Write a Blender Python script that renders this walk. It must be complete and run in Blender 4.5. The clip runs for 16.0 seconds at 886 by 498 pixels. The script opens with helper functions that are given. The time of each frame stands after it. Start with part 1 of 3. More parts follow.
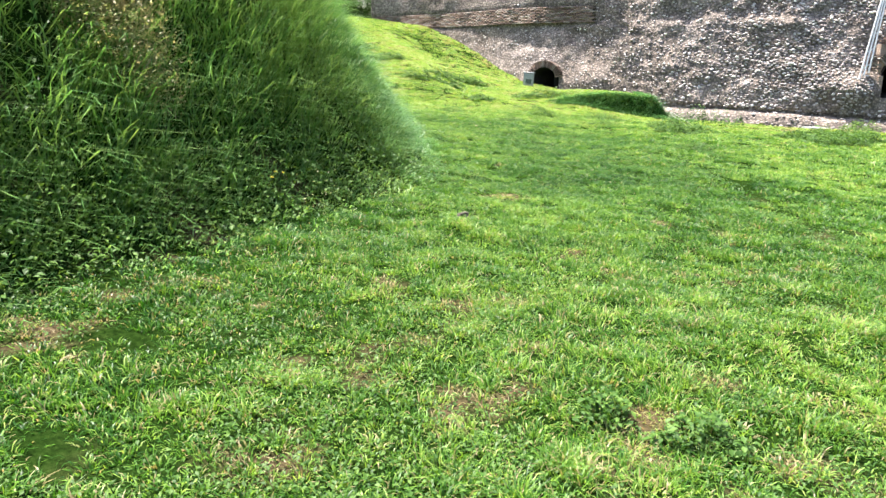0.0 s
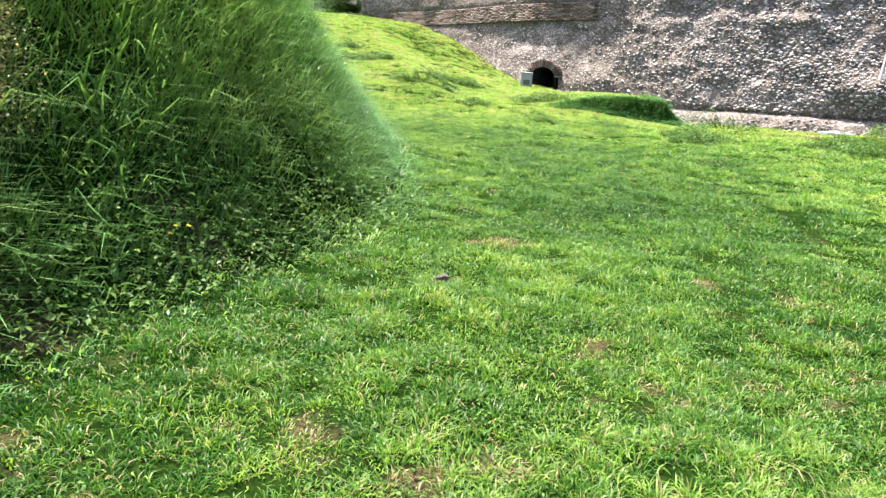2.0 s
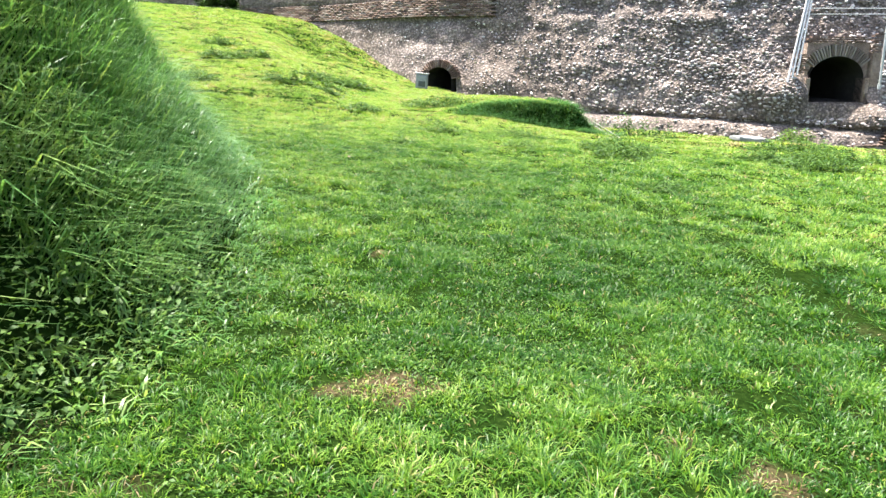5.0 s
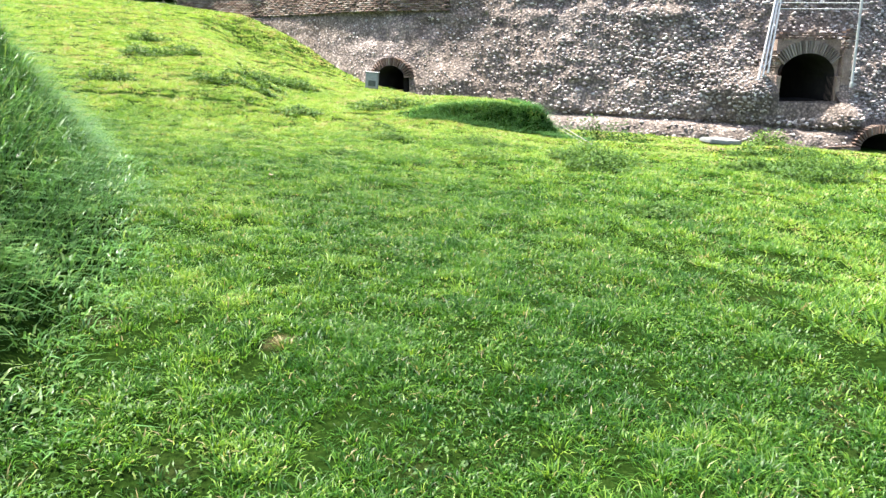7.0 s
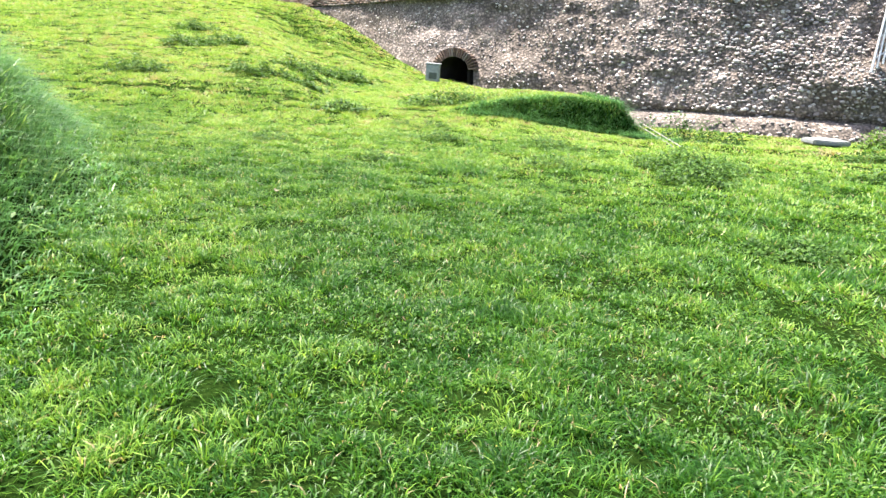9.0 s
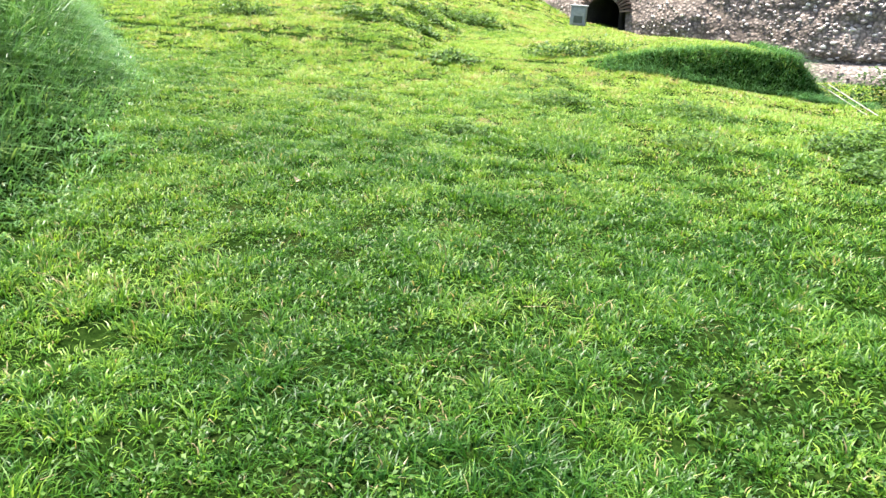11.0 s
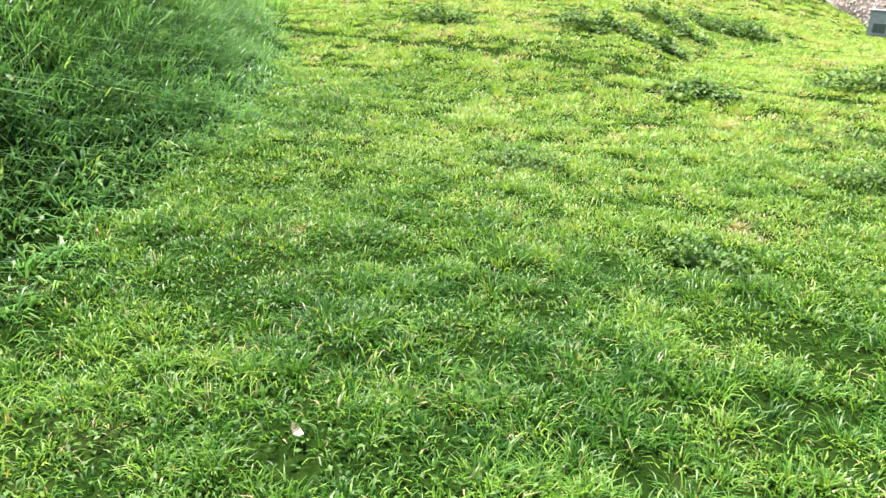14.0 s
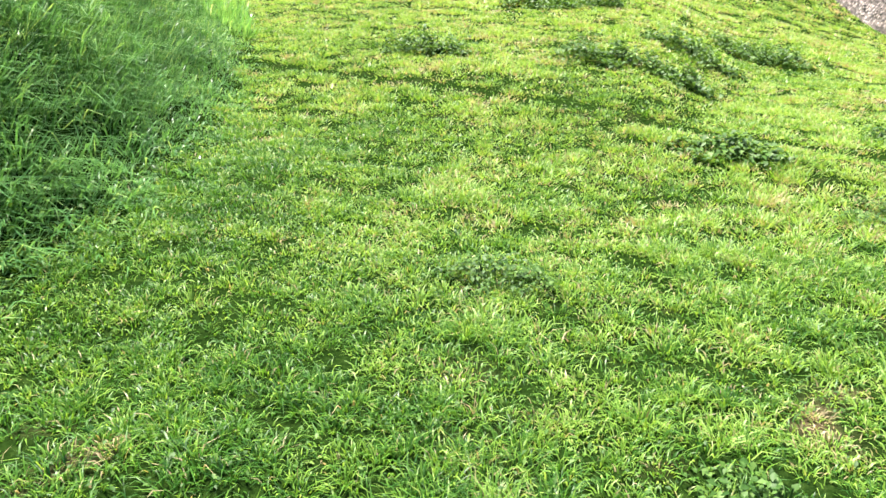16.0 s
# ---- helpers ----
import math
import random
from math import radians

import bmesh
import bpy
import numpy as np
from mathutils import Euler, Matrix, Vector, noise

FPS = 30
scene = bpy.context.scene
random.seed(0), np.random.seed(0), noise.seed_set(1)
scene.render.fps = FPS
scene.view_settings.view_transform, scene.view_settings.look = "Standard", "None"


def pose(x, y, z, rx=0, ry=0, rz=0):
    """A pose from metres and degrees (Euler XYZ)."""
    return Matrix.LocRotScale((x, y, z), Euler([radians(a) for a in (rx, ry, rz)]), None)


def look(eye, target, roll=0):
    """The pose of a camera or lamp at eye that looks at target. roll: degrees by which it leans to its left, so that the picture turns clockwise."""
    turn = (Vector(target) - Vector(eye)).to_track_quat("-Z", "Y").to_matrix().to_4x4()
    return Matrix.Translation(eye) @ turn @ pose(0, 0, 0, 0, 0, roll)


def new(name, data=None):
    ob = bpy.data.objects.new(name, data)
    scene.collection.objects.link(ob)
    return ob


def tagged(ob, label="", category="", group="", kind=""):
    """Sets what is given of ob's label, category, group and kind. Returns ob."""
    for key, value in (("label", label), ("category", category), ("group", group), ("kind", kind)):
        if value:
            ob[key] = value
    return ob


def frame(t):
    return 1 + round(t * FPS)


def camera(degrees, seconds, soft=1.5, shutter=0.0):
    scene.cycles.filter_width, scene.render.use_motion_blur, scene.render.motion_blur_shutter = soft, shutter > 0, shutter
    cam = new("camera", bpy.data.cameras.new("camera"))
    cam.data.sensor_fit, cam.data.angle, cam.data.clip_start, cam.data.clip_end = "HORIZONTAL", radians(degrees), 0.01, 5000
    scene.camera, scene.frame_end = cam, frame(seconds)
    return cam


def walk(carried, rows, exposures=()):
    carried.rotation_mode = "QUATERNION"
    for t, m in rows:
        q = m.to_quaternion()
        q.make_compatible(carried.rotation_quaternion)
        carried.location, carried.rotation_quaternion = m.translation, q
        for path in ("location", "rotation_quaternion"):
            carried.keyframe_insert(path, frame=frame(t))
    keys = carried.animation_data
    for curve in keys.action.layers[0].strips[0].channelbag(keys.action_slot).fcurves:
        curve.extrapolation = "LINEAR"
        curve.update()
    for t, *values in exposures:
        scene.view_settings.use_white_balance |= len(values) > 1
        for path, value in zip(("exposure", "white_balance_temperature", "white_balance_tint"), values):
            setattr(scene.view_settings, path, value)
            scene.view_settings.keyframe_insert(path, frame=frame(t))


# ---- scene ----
cam = camera(61.2, 16.0, soft=1.5)
METRES, EYE, TILT, LEAN, TURN = 16.0, 1.5, 0.0, 4.2, 0.0
ROWS = [
    (0.0, 0.0, 0.0, 0.0, 1.12, -15.07, -4.17),
    (0.5, -0.0011, 0.0331, 0.0004, 1.23, -15.19, -4.22),
    (1.0, 0.0045, 0.0618, 0.0011, 1.22, -15.27, -4.1),
    (1.5, 0.0088, 0.0915, 0.001, 1.16, -15.26, -4.14),
    (2.0, 0.0089, 0.1216, 0.0032, 0.91, -15.22, -4.19),
    (2.5, 0.0143, 0.1566, 0.0, -0.08, -15.24, -4.18),
    (3.0, 0.0155, 0.188, -0.001, -0.79, -15.13, -4.22),
    (3.5, 0.0183, 0.2157, 0.0005, -1.73, -14.98, -4.26),
    (4.0, 0.0244, 0.2483, 0.0004, -3.81, -14.9, -4.32),
    (4.5, 0.0236, 0.2785, 0.0002, -5.48, -14.75, -4.41),
    (7.0, 0.0506, 0.4298, -0.0037, -10.2, -14.43, -4.41),
    (7.5, 0.0533, 0.4613, -0.0029, -10.2, -14.37, -4.41),
    (8.0, 0.0631, 0.4967, -0.0057, -9.67, -14.47, -4.33),
    (8.5, 0.0703, 0.5272, -0.0084, -7.37, -14.62, -4.3),
    (11.0, 0.1208, 0.6742, -0.0085, 6.82, -20.33, -3.91),
    (11.5, 0.1186, 0.7079, -0.0084, 11.32, -20.89, -3.79),
    (12.0, 0.1205, 0.7429, -0.0099, 13.98, -21.1, -3.64),
    (12.5, 0.1134, 0.7752, -0.0108, 17.7, -21.3, -3.55),
    (13.0, 0.1087, 0.805, -0.0082, 21.29, -21.44, -3.38),
    (13.5, 0.1072, 0.838, -0.0075, 23.14, -21.55, -3.27),
    (14.0, 0.1013, 0.8691, -0.0081, 24.93, -21.66, -3.27),
    (14.5, 0.0989, 0.9007, -0.0083, 25.61, -21.65, -3.22),
    (15.0, 0.0924, 0.9306, -0.0059, 25.75, -21.59, -3.28),
    (15.5, 0.0801, 0.9567, -0.0036, 26.06, -21.57, -3.33),
    (16.0, 0.0772, 0.9756, -0.0001, 26.15, -20.98, -3.3),
]
walk(cam, [(t, pose(0, 0, EYE, TILT, LEAN, TURN) @ pose(METRES * x, METRES * y, METRES * z, 90 + pitch, roll, yaw)) for t, x, y, z, yaw, pitch, roll in ROWS])

# ---- world and sun ----
SUN_AZ, SUN_EL = radians(-52), radians(71)
sun_dir = Vector((math.sin(SUN_AZ) * math.cos(SUN_EL), math.cos(SUN_AZ) * math.cos(SUN_EL), math.sin(SUN_EL)))
world = bpy.data.worlds.new("sky")
scene.world = world
world.use_nodes = True
wn = world.node_tree
sky = wn.nodes.new("ShaderNodeTexSky")
sky.sky_type, sky.sun_disc = "NISHITA", False
sky.sun_elevation, sky.sun_rotation = SUN_EL, SUN_AZ
sky.air_density, sky.dust_density = 1.0, 4.0
wn.links.new(sky.outputs["Color"], wn.nodes["Background"].inputs["Color"])
wn.nodes["Background"].inputs["Strength"].default_value = 0.105
sun_data = bpy.data.lights.new("sun", "SUN")
sun_data.energy, sun_data.angle, sun_data.color = 5.0, radians(1.2), (1.0, 0.95, 0.86)
sun = new("sun", sun_data)
sun.matrix_world = look(sun_dir * 60, (0, 0, 0))
scene.view_settings.exposure = 2.0

# ---- number helpers ----
rng = np.random.default_rng(7)


def vnoise(x, y, size, seed=0):
    """Smooth value noise from 0 to 1."""
    x, y = np.asarray(x, float) / size + 1000.0, np.asarray(y, float) / size + 1000.0
    ix, iy = np.floor(x).astype(np.int64), np.floor(y).astype(np.int64)
    fx, fy = x - ix, y - iy
    fx, fy = fx * fx * (3 - 2 * fx), fy * fy * (3 - 2 * fy)

    def h(a, b):
        n = (a * 374761393 + b * 668265263 + seed * 1442695041) & 0xFFFFFFFF
        n = ((n ^ (n >> 13)) * 1274126177) & 0xFFFFFFFF
        return ((n ^ (n >> 16)) & 0xFFFF) / 65535.0

    return (h(ix, iy) * (1 - fx) + h(ix + 1, iy) * fx) * (1 - fy) + (h(ix, iy + 1) * (1 - fx) + h(ix + 1, iy + 1) * fx) * fy


def fbm(x, y, size, seed=0):
    return 0.55 * vnoise(x, y, size, seed) + 0.3 * vnoise(x, y, size / 2.1, seed + 1) + 0.15 * vnoise(x, y, size / 4.3, seed + 2)


def ss(v, a, b):
    k = np.clip((np.asarray(v, float) - a) / (b - a), 0, 1)
    return k * k * (3 - 2 * k)


# ---- lie of the land ----
SLOPE = math.tan(radians(LEAN))
FOOT_Y = [-30, -8, -4, 0, 3.6, 5.1, 6.5, 7.6, 8.6, 9.6, 12.4, 14.2, 16.0, 18.7, 20.6, 23, 27, 30, 42, 60]
FOOT_X = [-16, -6.5, -4.8, -3.4, -2.35, -1.8, -1.25, -0.75, -0.4, -0.25, -0.4, -0.65, -1.2, -2.2, -3.3, -5.0, -8.6, -11.5, -24, -40]


def bank_depth(x, y):
    """How far a place lies inside the foot of the grassy bank."""
    foot = (np.interp(y - 0.5, FOOT_Y, FOOT_X) + np.interp(y, FOOT_Y, FOOT_X) + np.interp(y + 0.5, FOOT_Y, FOOT_X)) / 3
    side = 0.88 - 0.14 * ss(y, 13, 18)
    return (foot - x) * side


def bank_height(x, y):
    d = bank_depth(x, y)
    top = 3.3 - 1.3 * ss(y, 13, 22)
    rise = np.clip(d + 0.06, 0, None)
    h = top * (1 - np.exp(-(rise / 1.62) ** 2.0))
    return h + 0.10 * (fbm(x, y, 0.9, 40) - 0.5) * ss(d, 0.1, 0.8)


def lip_y(x):
    return np.interp(x, [6.3, 7.0, 9.0, 13, 18, 25, 40], [22.2, 22.4, 22.6, 22.2, 21.6, 21, 20])


def lawn_height(x, y):
    base = -SLOPE * np.clip(x, -30, 34)
    up = 0.11 * np.clip(y - 21, 0, 27) * ss(y, 20, 24)
    ridge = -0.5 - 0.218 * (y - 26)
    off = x - ridge
    drop = 0.75 * ss(off, -0.7, 1.9) * (1 - ss(y, 36, 44)) + 0.23 * np.clip(off - 2.5, 0, 60)
    rise = np.maximum(up - drop, np.minimum(up, 0.12))
    face = 22.9 + 0.30 * vnoise(x, 0 * y, 0.7, 70) + 0.10 * (x - 3.4)
    terrace = 0.56 * ss(x, 2.0, 5.4) * ss(y, face - 0.22, face + 0.2) * (1 - ss(x, 5.9, 6.9))
    fade = 1 - ss(y, 25, 32)
    dip = -0.22 * ss(x, 3.2, 6.0) * ss(y, 19.5, 22) * (1 - ss(x, 9, 12) * 0.6)
    ditch = -0.6 * ss(y, lip_y(x), lip_y(x) + 2.6) * ss(x, 5.9, 7.0)
    bump = 0.08 * (fbm(x, y, 2.6, 3) - 0.5) + (0.085 * (fbm(x, y, 0.6, 9) - 0.5) + 0.024 * (vnoise(x, y, 0.26, 14) - 0.5)) * (1 - 0.85 * ss(y, 16.5, 20))
    trodden = -0.06 * ss(x, -2.2, -0.6) * (1 - ss(x, 2.2, 4.0)) * ss(y, 0, 3) * (1 - ss(y, 19, 23))
    return base + rise + terrace * fade + dip + ditch + bump + trodden


def land(x, y):
    x, y = np.asarray(x, float), np.asarray(y, float)
    return lawn_height(x, y) + bank_height(x, y)


WORN = [(0.95, 5.92, 0.2), (1.08, 5.32, 0.2), (1.1, 6.3, 0.14), (0.0, 4.47, 0.16), (0.34, 4.5, 0.2), (0.5, 8.2, 0.22), (0.32, 8.1, 0.12), (2.55, 7.2, 0.22), (1.78, 7.65, 0.18), (2.02, 7.35, 0.16),
        (0.27, 3.26, 0.2), (0.84, 3.16, 0.26), (-0.84, 2.47, 0.24), (-2.02, 3.45, 0.3), (1.5, 2.8, 0.28), (-0.48, 4.68, 0.18), (1.29, 3.5, 0.16), (-0.09, 3.0, 0.12), (0.6, 2.5, 0.2),
        (1.42, 18.53, 0.22), (1.5, 17.75, 0.15), (-0.65, 16.85, 0.2), (-2.93, 20.7, 0.2), (-0.67, 19.86, 0.12), (0.96, 17.85, 0.1), (0.61, 10.62, 0.08), (-0.32, 10.86, 0.08), (-1.62, 6.8, 0.30), (-1.9, 5.3, 0.2)]


def bare(x, y):
    """Where the turf is worn to dry earth."""
    rag = 0.6 * vnoise(x, y, 0.16, 21) + 0.4 * vnoise(x, y, 0.06, 22)
    near = 1 - ss(y, 5, 9) * 0.8
    spots = 0.75 * ss(rag, 0.62, 0.78) * near * ss(fbm(x, y, 1.3, 23), 0.45, 0.62)
    for wx, wy, r in WORN:
        spots = np.maximum(spots, 0.9 * ss(1.2 - np.hypot(x - wx, (y - wy) * 1.25) / r + (rag - 0.5) * 2.8, 0.3, 1.2))
    return np.clip(spots, 0, 1)


# ---- material helpers ----
def material(name):
    m = bpy.data.materials.new(name)
    m.use_nodes = True
    nt = m.node_tree
    return m, nt, nt.nodes["Principled BSDF"], nt.nodes["Material Output"]


def node(nt, kind, **sets):
    n = nt.nodes.new(kind)
    for key, value in sets.items():
        n.inputs[key.replace("_", " ")].default_value = value
    return n


def ramp(nt, source, stops):
    n = nt.nodes.new("ShaderNodeValToRGB")
    while len(n.color_ramp.elements) < len(stops):
        n.color_ramp.elements.new(0.5)
    for e, (p, c) in zip(n.color_ramp.elements, stops):
        e.position, e.color = p, (*c, 1)
    nt.links.new(source, n.inputs[0])
    return n.outputs[0]


def noise_of(nt, scale, detail=4, rough=0.6):
    tc = nt.nodes.new("ShaderNodeTexCoord")
    n = node(nt, "ShaderNodeTexNoise", Scale=scale, Detail=detail, Roughness=rough)
    nt.links.new(tc.outputs["Object"], n.inputs["Vector"])
    return n.outputs["Fac"]


def mixed(nt, fac, a, b, blend="MIX"):
    n = nt.nodes.new("ShaderNodeMix")
    n.data_type, n.blend_type = "RGBA", blend
    for sock, v in ((n.inputs[0], fac), (n.inputs[6], a), (n.inputs[7], b)):
        if isinstance(v, (int, float)):
            sock.default_value = v
        elif isinstance(v, tuple):
            sock.default_value = (*v, 1)
        else:
            nt.links.new(v, sock)
    return n.outputs[2]


def bumped(nt, bsdf, height, strength=0.5, distance=0.02):
    b = node(nt, "ShaderNodeBump", Strength=strength, Distance=distance)
    nt.links.new(height, b.inputs["Height"])
    nt.links.new(b.outputs[0], bsdf.inputs["Normal"])


def leaf_material(name, stops, clear=0.42, gloss=0.45, sheen=0.32):
    """Thin green leaf: it lets light through and has a slight sheen; tone runs along the ramp."""
    m, nt, bsdf, out = material(name)
    at = nt.nodes.new("ShaderNodeAttribute")
    at.attribute_name = "tone"
    col = ramp(nt, at.outputs["Fac"], stops)
    nt.links.new(col, bsdf.inputs["Base Color"])
    bsdf.inputs["Roughness"].default_value = gloss
    bsdf.inputs["Specular IOR Level"].default_value = sheen
    tr = nt.nodes.new("ShaderNodeBsdfTranslucent")
    warm = mixed(nt, 1.0, col, (1.3, 1.2, 0.7), "MULTIPLY")
    nt.links.new(warm, tr.inputs["Color"])
    mix = nt.nodes.new("ShaderNodeMixShader")
    mix.inputs[0].default_value = clear
    nt.links.new(bsdf.outputs[0], mix.inputs[1])
    nt.links.new(tr.outputs[0], mix.inputs[2])
    nt.links.new(mix.outputs[0], out.inputs[0])
    return m


GRASS = leaf_material("grass_blades", [(0.0, (0.012, 0.060, 0.006)), (0.35, (0.056, 0.155, 0.017)), (0.65, (0.178, 0.305, 0.040)), (0.80, (0.290, 0.430, 0.100)), (0.86, (0.23, 0.21, 0.08)), (1.0, (0.33, 0.27, 0.16))], 0.40, 0.40, 0.27)
TALL = leaf_material("tall_grass_blades", [(0.0, (0.048, 0.138, 0.044)), (0.5, (0.118, 0.268, 0.078)), (0.85, (0.235, 0.375, 0.115)), (1.0, (0.52, 0.42, 0.30))], 0.44, 0.36, 0.36)
WEED = leaf_material("weed_leaves", [(0.0, (0.026, 0.070, 0.012)), (0.5, (0.066, 0.140, 0.025)), (1.0, (0.165, 0.265, 0.055))], 0.34, 0.5, 0.18)


def soil_material():
    m, nt, bsdf, out = material("turf_soil")
    fine = noise_of(nt, 26.0, 6, 0.7)
    # c1: near-black green carries the shade in the gaps between blades.
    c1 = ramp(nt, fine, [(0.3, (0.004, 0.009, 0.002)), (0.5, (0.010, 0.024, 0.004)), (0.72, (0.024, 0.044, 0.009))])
    c2 = ramp(nt, fine, [(0.3, (0.030, 0.022, 0.013)), (0.7, (0.125, 0.090, 0.054))])
    at = nt.nodes.new("ShaderNodeAttribute")
    at.attribute_name = "tone"
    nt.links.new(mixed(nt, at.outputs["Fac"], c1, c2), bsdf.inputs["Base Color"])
    bsdf.inputs["Roughness"].default_value = 1.0
    bsdf.inputs["Specular IOR Level"].default_value = 0.0
    bumped(nt, bsdf, fine, 0.8, 0.03)
    return m


SOIL = soil_material()


def masonry_material(name, dark, mid, light, scale=3.0, stain=0.5, lumps=0.0):
    """Old mortar; lumps: how strongly the aggregate in it shows."""
    m, nt, bsdf, out = material(name)
    a = noise_of(nt, scale, 8, 0.65)
    b = noise_of(nt, scale * 9, 6, 0.7)
    c = noise_of(nt, scale * 0.16, 4)
    base = ramp(nt, a, [(0.28, dark), (0.5, mid), (0.72, light)])
    grain = ramp(nt, b, [(0.3, (0.45, 0.45, 0.45)), (0.7, (1.25, 1.22, 1.2))])
    col = mixed(nt, 1.0, base, grain, "MULTIPLY")
    wash = ramp(nt, c, [(0.4, (1, 1, 1)), (0.62, (0.66, 0.60, 0.52))])
    col = mixed(nt, stain, col, mixed(nt, 1.0, col, wash, "MULTIPLY"))
    relief = b
    if lumps:
        tc = nt.nodes.new("ShaderNodeTexCoord")
        v = node(nt, "ShaderNodeTexVoronoi", Scale=11.0)
        nt.links.new(tc.outputs["Object"], v.inputs["Vector"])
        gap = ramp(nt, v.outputs["Distance"], [(0.25, (1.25, 1.22, 1.2)), (0.62, (0.42, 0.40, 0.38))])
        col = mixed(nt, lumps, col, mixed(nt, 1.0, col, gap, "MULTIPLY"))
        pale = ramp(nt, v.outputs["Color"], [(0.45, (1, 1, 1)), (0.75, (1.7, 1.66, 1.62))])
        col = mixed(nt, lumps, col, mixed(nt, 1.0, col, pale, "MULTIPLY"))
        relief = gap
    nt.links.new(col, bsdf.inputs["Base Color"])
    bsdf.inputs["Roughness"].default_value = 0.92
    bumped(nt, bsdf, relief, 0.7, 0.03)
    return m


def piece_material(name, stops, rough=0.85, scale=30.0, island=False):
    """Stone or brick whose colour differs from piece to piece."""
    m, nt, bsdf, out = material(name)
    if island:
        pick = nt.nodes.new("ShaderNodeNewGeometry").outputs["Random Per Island"]
    else:
        pick = nt.nodes.new("ShaderNodeObjectInfo").outputs["Random"]
    col = ramp(nt, pick, stops)
    g = noise_of(nt, scale, 5, 0.7)
    grain = ramp(nt, g, [(0.3, (0.6, 0.6, 0.6)), (0.7, (1.15, 1.13, 1.1))])
    nt.links.new(mixed(nt, 1.0, col, grain, "MULTIPLY"), bsdf.inputs["Base Color"])
    bsdf.inputs["Roughness"].default_value = rough
    bumped(nt, bsdf, g, 0.6, 0.01)
    return m


MORTAR = masonry_material("rubble_mortar", (0.12, 0.102, 0.094), (0.23, 0.20, 0.188), (0.39, 0.35, 0.335), 1.6, 0.6, 0.8)
PLASTER = masonry_material("brown_grey_plaster", (0.23, 0.165, 0.13), (0.35, 0.268, 0.22), (0.47, 0.38, 0.33), 2.6, 0.5)
STONE_STOPS = [(0.0, (0.15, 0.127, 0.12)), (0.35, (0.30, 0.262, 0.255)), (0.65, (0.48, 0.435, 0.43)), (0.85, (0.63, 0.59, 0.585)), (1.0, (0.74, 0.715, 0.71))]
STONE = piece_material("rubble_stone", STONE_STOPS, 0.85, 22)
STONES = piece_material("rubble_stones", STONE_STOPS, 0.85, 22, True)
BRICK_STOPS = [(0.0, (0.11, 0.075, 0.06)), (0.4, (0.18, 0.12, 0.095)), (0.75, (0.24, 0.185, 0.155)), (1.0, (0.31, 0.275, 0.245))]
BRICK = piece_material("old_brick", BRICK_STOPS, 0.9, 26)
PALE_BRICK = piece_material("pale_brick", [(0.0, (0.15, 0.12, 0.10)), (0.5, (0.27, 0.225, 0.195)), (1.0, (0.38, 0.335, 0.295))], 0.9, 26)
BRICKS = piece_material("old_bricks", BRICK_STOPS, 0.9, 26, True)
# Near-black colour stands in for the darkness inside the passages.
DARKROOM = masonry_material("shade_dark_lining", (0.02, 0.018, 0.016), (0.035, 0.03, 0.027), (0.06, 0.052, 0.046), 2.0, 0.5)


def plain(name, colour, rough=0.6, metal=0.0, scale=14.0):
    m, nt, bsdf, out = material(name)
    g = noise_of(nt, scale, 5, 0.65)
    dark = tuple(0.72 * c for c in colour)
    nt.links.new(ramp(nt, g, [(0.35, dark), (0.65, colour)]), bsdf.inputs["Base Color"])
    bsdf.inputs["Roughness"].default_value, bsdf.inputs["Metallic"].default_value = rough, metal
    bumped(nt, bsdf, g, 0.15, 0.004)
    return m


PAINT_GREY = plain("light_grey_paint", (0.36, 0.38, 0.39), 0.5)
GLASS_DARK = plain("dim_lens", (0.10, 0.115, 0.12), 0.25)
TUBE = plain("galvanised_tube", (0.62, 0.63, 0.64), 0.45, 0.3)
CLOD = plain("dry_earth_clod", (0.065, 0.052, 0.042), 0.95, 0, 40)
LITTER = plain("dry_leaf", (0.42, 0.35, 0.25), 0.8, 0, 60)
ROD = plain("weathered_rod", (0.30, 0.30, 0.27), 0.7)
SLAB = plain("grey_stone_slab", (0.27, 0.28, 0.28), 0.85)
FLOWER = plain("yellow_petals", (0.80, 0.60, 0.02), 0.6)


# ---- mesh helpers ----
def quick_mesh(name, verts, tris, tone=None):
    """A mesh of triangles from arrays."""
    me = bpy.data.meshes.new(name)
    me.vertices.add(len(verts))
    me.vertices.foreach_set("co", np.ascontiguousarray(verts, dtype=np.float32).ravel())
    me.loops.add(len(tris) * 3)
    me.loops.foreach_set("vertex_index", np.ascontiguousarray(tris, dtype=np.int32).ravel())
    me.polygons.add(len(tris))
    me.polygons.foreach_set("loop_start", np.arange(0, len(tris) * 3, 3, dtype=np.int32))
    if tone is not None:
        at = me.attributes.new("tone", "FLOAT", "POINT")
        at.data.foreach_set("value", np.ascontiguousarray(tone, dtype=np.float32))
    me.update(calc_edges=True)
    me.validate()
    return me


def grid_tris(nu, nv, keep=None):
    i = np.arange(nu * nv).reshape(nu, nv)
    a, b, c, d = i[:-1, :-1].ravel(), i[1:, :-1].ravel(), i[1:, 1:].ravel(), i[:-1, 1:].ravel()
    if keep is not None:
        a, b, c, d = (v[keep.ravel()] for v in (a, b, c, d))
    return np.concatenate([np.stack([a, b, c], 1), np.stack([a, c, d], 1)])


